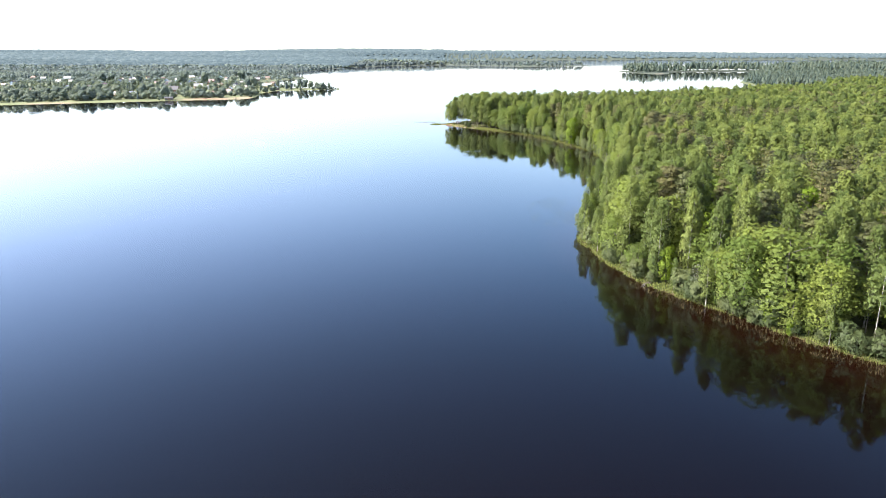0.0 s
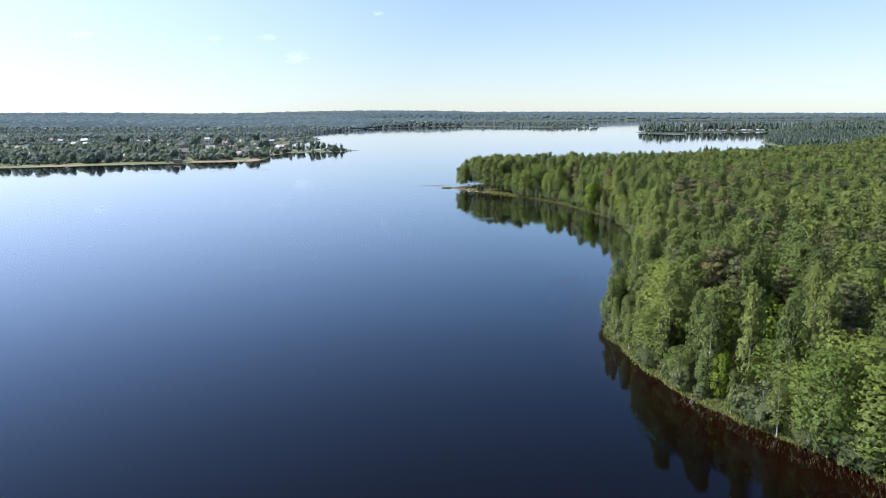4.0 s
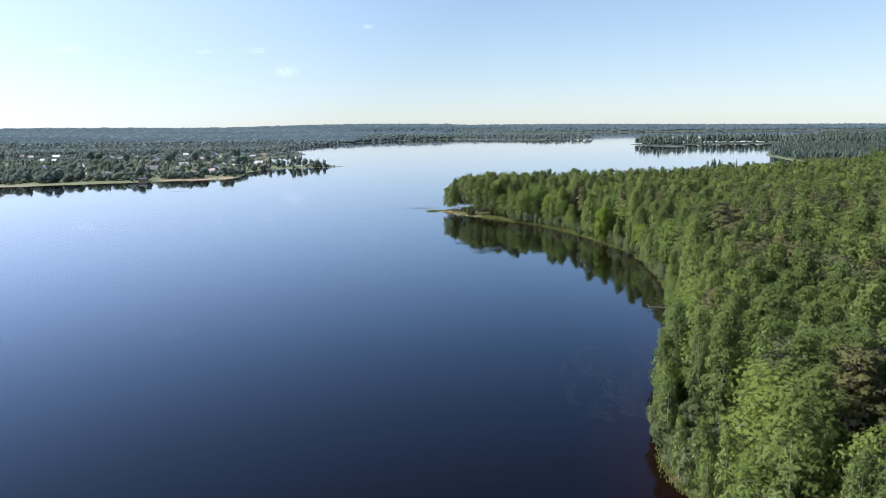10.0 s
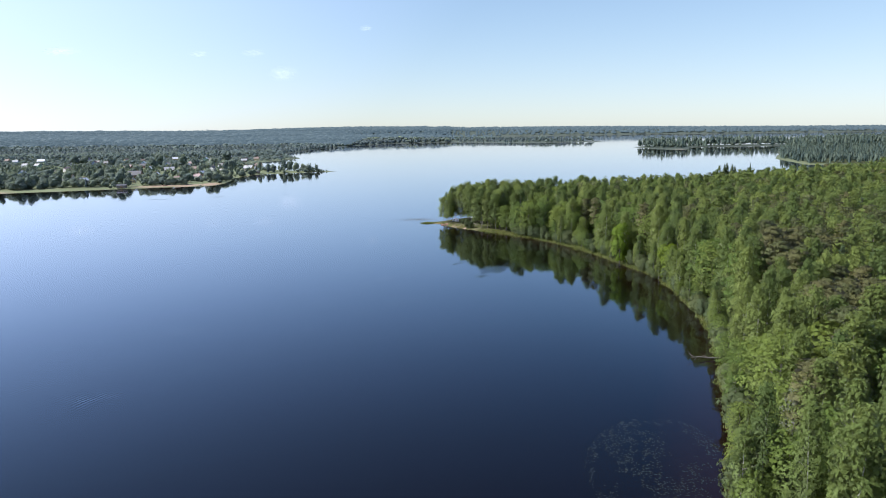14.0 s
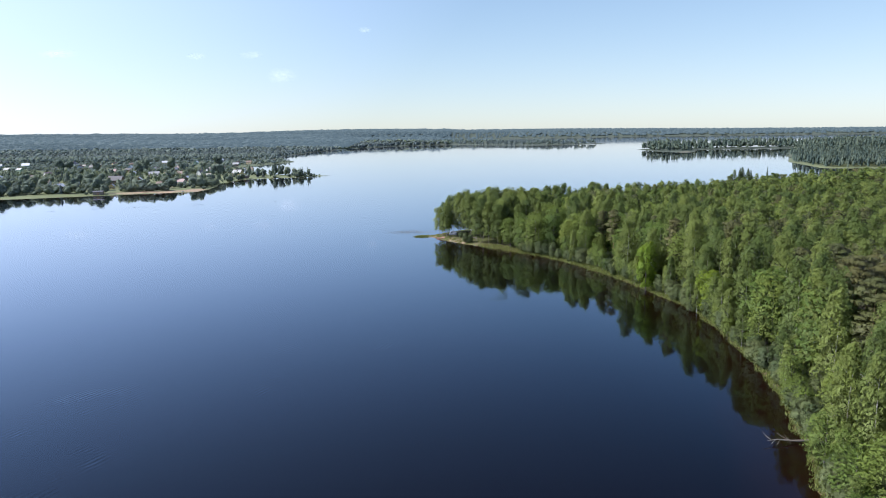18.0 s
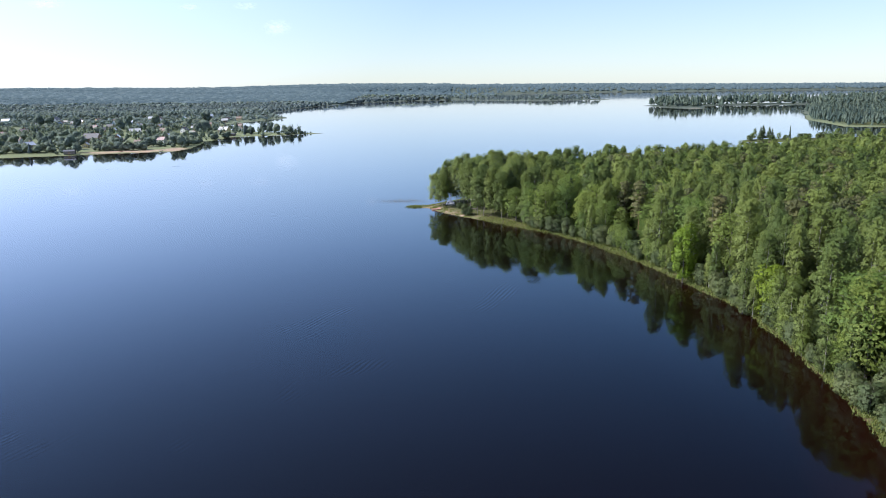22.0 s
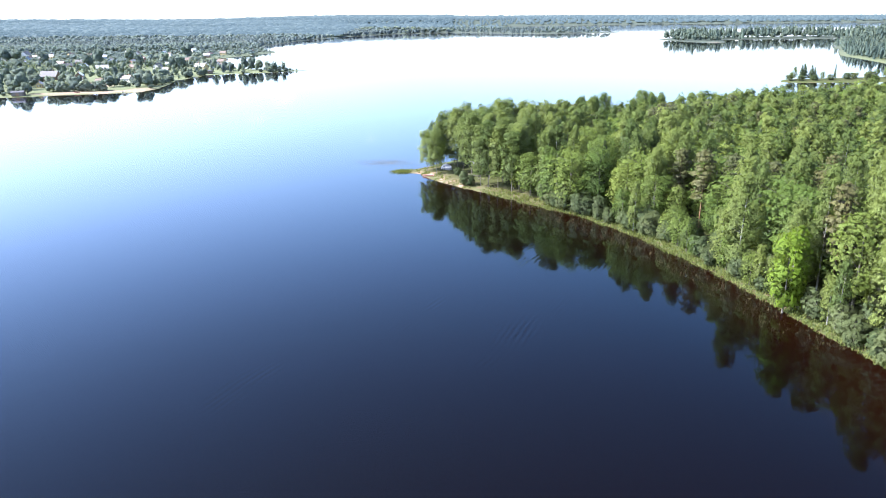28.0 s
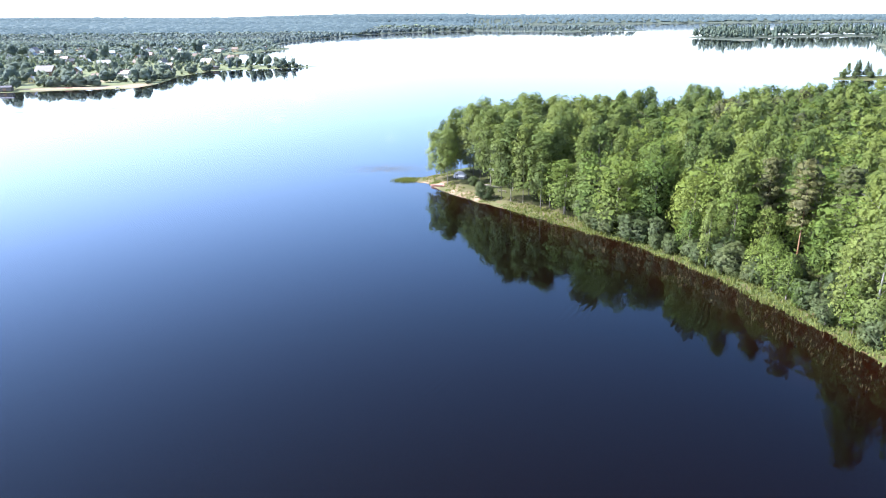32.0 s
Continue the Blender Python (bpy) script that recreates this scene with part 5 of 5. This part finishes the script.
RED_PAINT = plain("worn_red_paint", (0.26, 0.12, 0.095), (0.38, 0.23, 0.19), 2.0, 0.5)
WHITE_PAINT = plain("worn_white_paint", (0.6, 0.6, 0.58), (0.75, 0.75, 0.73), 2.0, 0.5)


def at_ground(x, y, up=0.0):
    return float(height(np.array([x]), np.array([y]))[0]) + up


boat(4.5, 530.5, at_ground(4.5, 530.5, 0.02), 160, RED_PAINT, "small worn red rowing boat drawn up on the sand")
boat(-285, 842, at_ground(-285, 842, 0.02), 20, RED_PAINT, "red rowing boat drawn up on the village beach", 4.6)
boat(-250, 846, at_ground(-250, 846, 0.02), 75, WHITE_PAINT, "white rowing boat drawn up on the village beach", 4.6)
boat(-431, 794, at_ground(-431, 794, 0.02), 40, WHITE_PAINT, "white boat lying on the grassy village shore", 4.6)


# ---- the camp on the point ----
def tent(x, y, turn):
    thing = tagged(new("dome_tent"), "pale grey dome tent with dark door under the birches", "tent")
    bm = bmesh.new()
    bmesh.ops.create_uvsphere(bm, u_segments=20, v_segments=10, radius=1)
    bmesh.ops.delete(bm, geom=[v for v in bm.verts if v.co.z < -0.05], context="VERTS")
    for v in bm.verts:
        a = math.atan2(v.co.y, v.co.x)
        k = 1 + 0.07 * math.cos(4 * a) * (1 - v.co.z)
        v.co = (v.co.x * 2.2 * k, v.co.y * 1.7 * k, max(0, v.co.z) ** 0.85 * 2.0)
    part("canopy", bm, TENT, thing)
    bm = bmesh.new()
    vs = [bm.verts.new(v) for v in ((-0.62, -1.78, 0.02), (0.62, -1.78, 0.02), (0.42, -1.5, 1.2), (0, -1.3, 1.55), (-0.42, -1.5, 1.2))]
    bm.faces.new(vs)
    bmesh.ops.solidify(bm, geom=bm.faces[:], thickness=0.05)
    part("door_flap", bm, TENT_DARK, thing)
    part("porch", box(box(bmesh.new(), (2.4, 1.5, 0.05), (1.9, -1.6, 1.25), 0.2, 0.35), (0.05, 0.05, 1.3), (2.9, -2.2, 0.62)), TENT, thing)
    part("groundsheet", box(bmesh.new(), (4.3, 3.3, 0.06), (0, 0, 0.03)), TENT_DARK, thing)
    thing.matrix_basis = pose(x, y, at_ground(x, y, 0.0), 0, 0, turn)
    return thing


TENT = plain("pale_tent_cloth", (0.27, 0.28, 0.31), (0.36, 0.37, 0.4), 1.5, 0.7)
TENT_DARK = plain("dark_tent_cloth", (0.05, 0.055, 0.07), (0.09, 0.095, 0.11), 1.5, 0.7)
tent(11, 538, -35)


def bench(x, y, turn, long):
    thing = tagged(new("bench"), "plain grey plank bench at the camp", "bench")
    part("plank", box(bmesh.new(), (long, 0.35, 0.06), (0, 0, 0.46)), DEADWOOD, thing)
    for k in (-1, 1):
        part("leg", box(bmesh.new(), (0.16, 0.3, 0.6), (k * long * 0.38, 0, 0.15)), BARK_GREY, thing)
    thing.matrix_basis = pose(x, y, at_ground(x, y), 0, 0, turn)


def table(x, y, turn):
    thing = tagged(new("camp_table"), "rough plank table under the trees at the camp", "table")
    part("tabletop", box(box(box(bmesh.new(), (2.0, 0.26, 0.05), (0, -0.29, 0.74)), (2.0, 0.26, 0.05), (0, 0, 0.74)), (2.0, 0.26, 0.05), (0, 0.29, 0.74)), DEADWOOD, thing)
    for kx in (-0.8, 0.8):
        for ky in (-0.3, 0.3):
            part("leg", box(bmesh.new(), (0.09, 0.09, 0.85), (kx, ky, 0.3)), BARK_GREY, thing)
    thing.matrix_basis = pose(x, y, at_ground(x, y), 0, 0, turn)


bench(23, 520, -30, 2.8)
bench(19, 531, 20, 2.0)


def log_seat(x, y, turn, long):
    """A felled log on two short rests."""
    thing = tagged(new("log_seat"), "long dark felled log laid as a seat at the camp", "log", "logs at the camp")
    vs, fs = tube([(0, 0, -long / 2), (0.02, 0.03, -long / 6), (0.0, -0.03, long / 5), (0.03, 0, long / 2)], [0.21, 0.2, 0.18, 0.15], 8)
    fs += [tuple(range(8))[::-1], tuple(range(24, 32))]
    mesh_object("log", [(v[2], v[1], v[0] + 0.34) for v in vs], fs, BARK_GREY, thing, smooth=True)
    for k in (-0.3, 0.3):
        part("rest", box(bmesh.new(), (0.22, 0.5, 0.34), (k * long, 0, 0.05)), BARK_GREY, thing)
    thing.matrix_basis = pose(x, y, at_ground(x, y), 0, 0, turn)


for k, (x, y) in enumerate(((18.2, 527.6), (19.8, 526), (21.2, 524.6), (16.2, 531.5))):
    log_seat(x, y, -28 + 9 * (k % 2), 4.4 - 0.5 * (k % 3))
table(22, 533, 30)
tarp = tagged(new("tarp_shelter"), "white tarp stretched over poles at the camp", "tarp")
bm = bmesh.new()
for side in (-1, 1):
    box(bm, (3.0, 1.5, 0.03), (0, side * 0.68, 1.85), 0, -side * 0.4)
part("sheet", bm, WHITE_PAINT, tarp)
for kx in (-1.4, 1.4):
    for ky in (-1.2, 1.2):
        part("pole", box(bmesh.new(), (0.06, 0.06, 1.9), (kx, ky, 0.75)), DEADWOOD, tarp)
tarp.matrix_basis = pose(21, 540, at_ground(21, 540), 0, 0, 25)


def fallen_tree(x, y, z, turn, long, words):
    r = np.random.RandomState(int(long * 10))
    thing = tagged(new("fallen_tree"), words, "fallen tree")
    vs, fs = tube([(0, 0, 0), (0.05, 0.1, long * 0.4), (-0.1, 0.0, long * 0.75), (0.15, 0.1, long)], [0.2, 0.16, 0.1, 0.03], 7)
    mesh_object("trunk", vs, fs, DEADWOOD, thing, smooth=True)
    for k in range(9):
        z0 = long * r.uniform(0.35, 0.95)
        a, l = r.uniform(0, 6.283), r.uniform(0.8, 2.2)
        vs, fs = tube([(0, 0, z0), (l * 0.5 * math.cos(a), l * 0.5 * math.sin(a), z0 + l * 0.35), (l * math.cos(a), l * math.sin(a), z0 + l * 0.55)], [0.06, 0.04, 0.01], 5)
        mesh_object("branch", vs, fs, DEADWOOD, thing, smooth=True)
    thing.matrix_basis = pose(x, y, z, 0, 0, turn) @ pose(0, 0, 0, 0, 86, 0)
    return thing


fallen_tree(72.4, 295.6, 0.3, 184, 7.5, "bare grey fallen tree lying out over the water")
fallen_tree(45.5, 496, 0.3, 225, 6.5, "bare fallen trunk lying from the bank into the water")
fallen_tree(52, 160, 0.35, 215, 5.5, "grey fallen trunk at the water's edge")

# ---- small fair-weather clouds far off: flat discs facing the view, whiteness painted as emission ----
CLOUD = Nodes("glowing_cloud_wisp")
CLOUD.done((0.8, 0.8, 0.8), 1.0, 0, 0)
CLOUD.bsdf.inputs["Emission Color"].default_value = (0.85, 0.93, 1, 1)
CLOUD.bsdf.inputs["Emission Strength"].default_value = 0.5
veil, blend_ = CLOUD.add("BsdfTransparent"), CLOUD.add("MixShader")
reach = CLOUD.add("VectorMath", operation="LENGTH")
CLOUD.link(CLOUD.local(), reach.inputs[0])
puff = CLOUD.math("MULTIPLY", CLOUD.ramp(reach.outputs["Value"], 1.0, 0.1), CLOUD.ramp(CLOUD.noise(0.045, 5, 0.6), 0.36, 0.62))
CLOUD.link(CLOUD.math("MULTIPLY", puff, 0.34, True), blend_.inputs[0])
CLOUD.link(veil.outputs[0], blend_.inputs[1])
CLOUD.link(CLOUD.bsdf.outputs[0], blend_.inputs[2])
CLOUD.link(blend_.outputs[0], CLOUD.out.inputs["Surface"])
for k, (x, y, z, wide, tall) in enumerate(((-1057, 4650, 412, 95, 52), (-1225, 4596, 536, 80, 24), (-526, 4712, 689, 44, 20), (-2219, 4199, 520, 120, 26), (-1534, 4501, 524, 64, 20))):
    r = np.random.RandomState(80 + k)
    ring = [(math.cos(a) * (1 + 0.1 * r.normal()), 0, math.sin(a)) for a in np.linspace(0, 6.283, 25)[:-1]]
    cloud = mesh_object("cloud", [(0, 0, 0)] + ring, [(0, i + 1, (i + 1) % 24 + 1) for i in range(24)], CLOUD.mat)
    cloud.location, cloud.scale = (x, y, z), (wide, 1, tall)
    tagged(cloud, "small thin white fair-weather cloud", "cloud", "clouds", "structure")
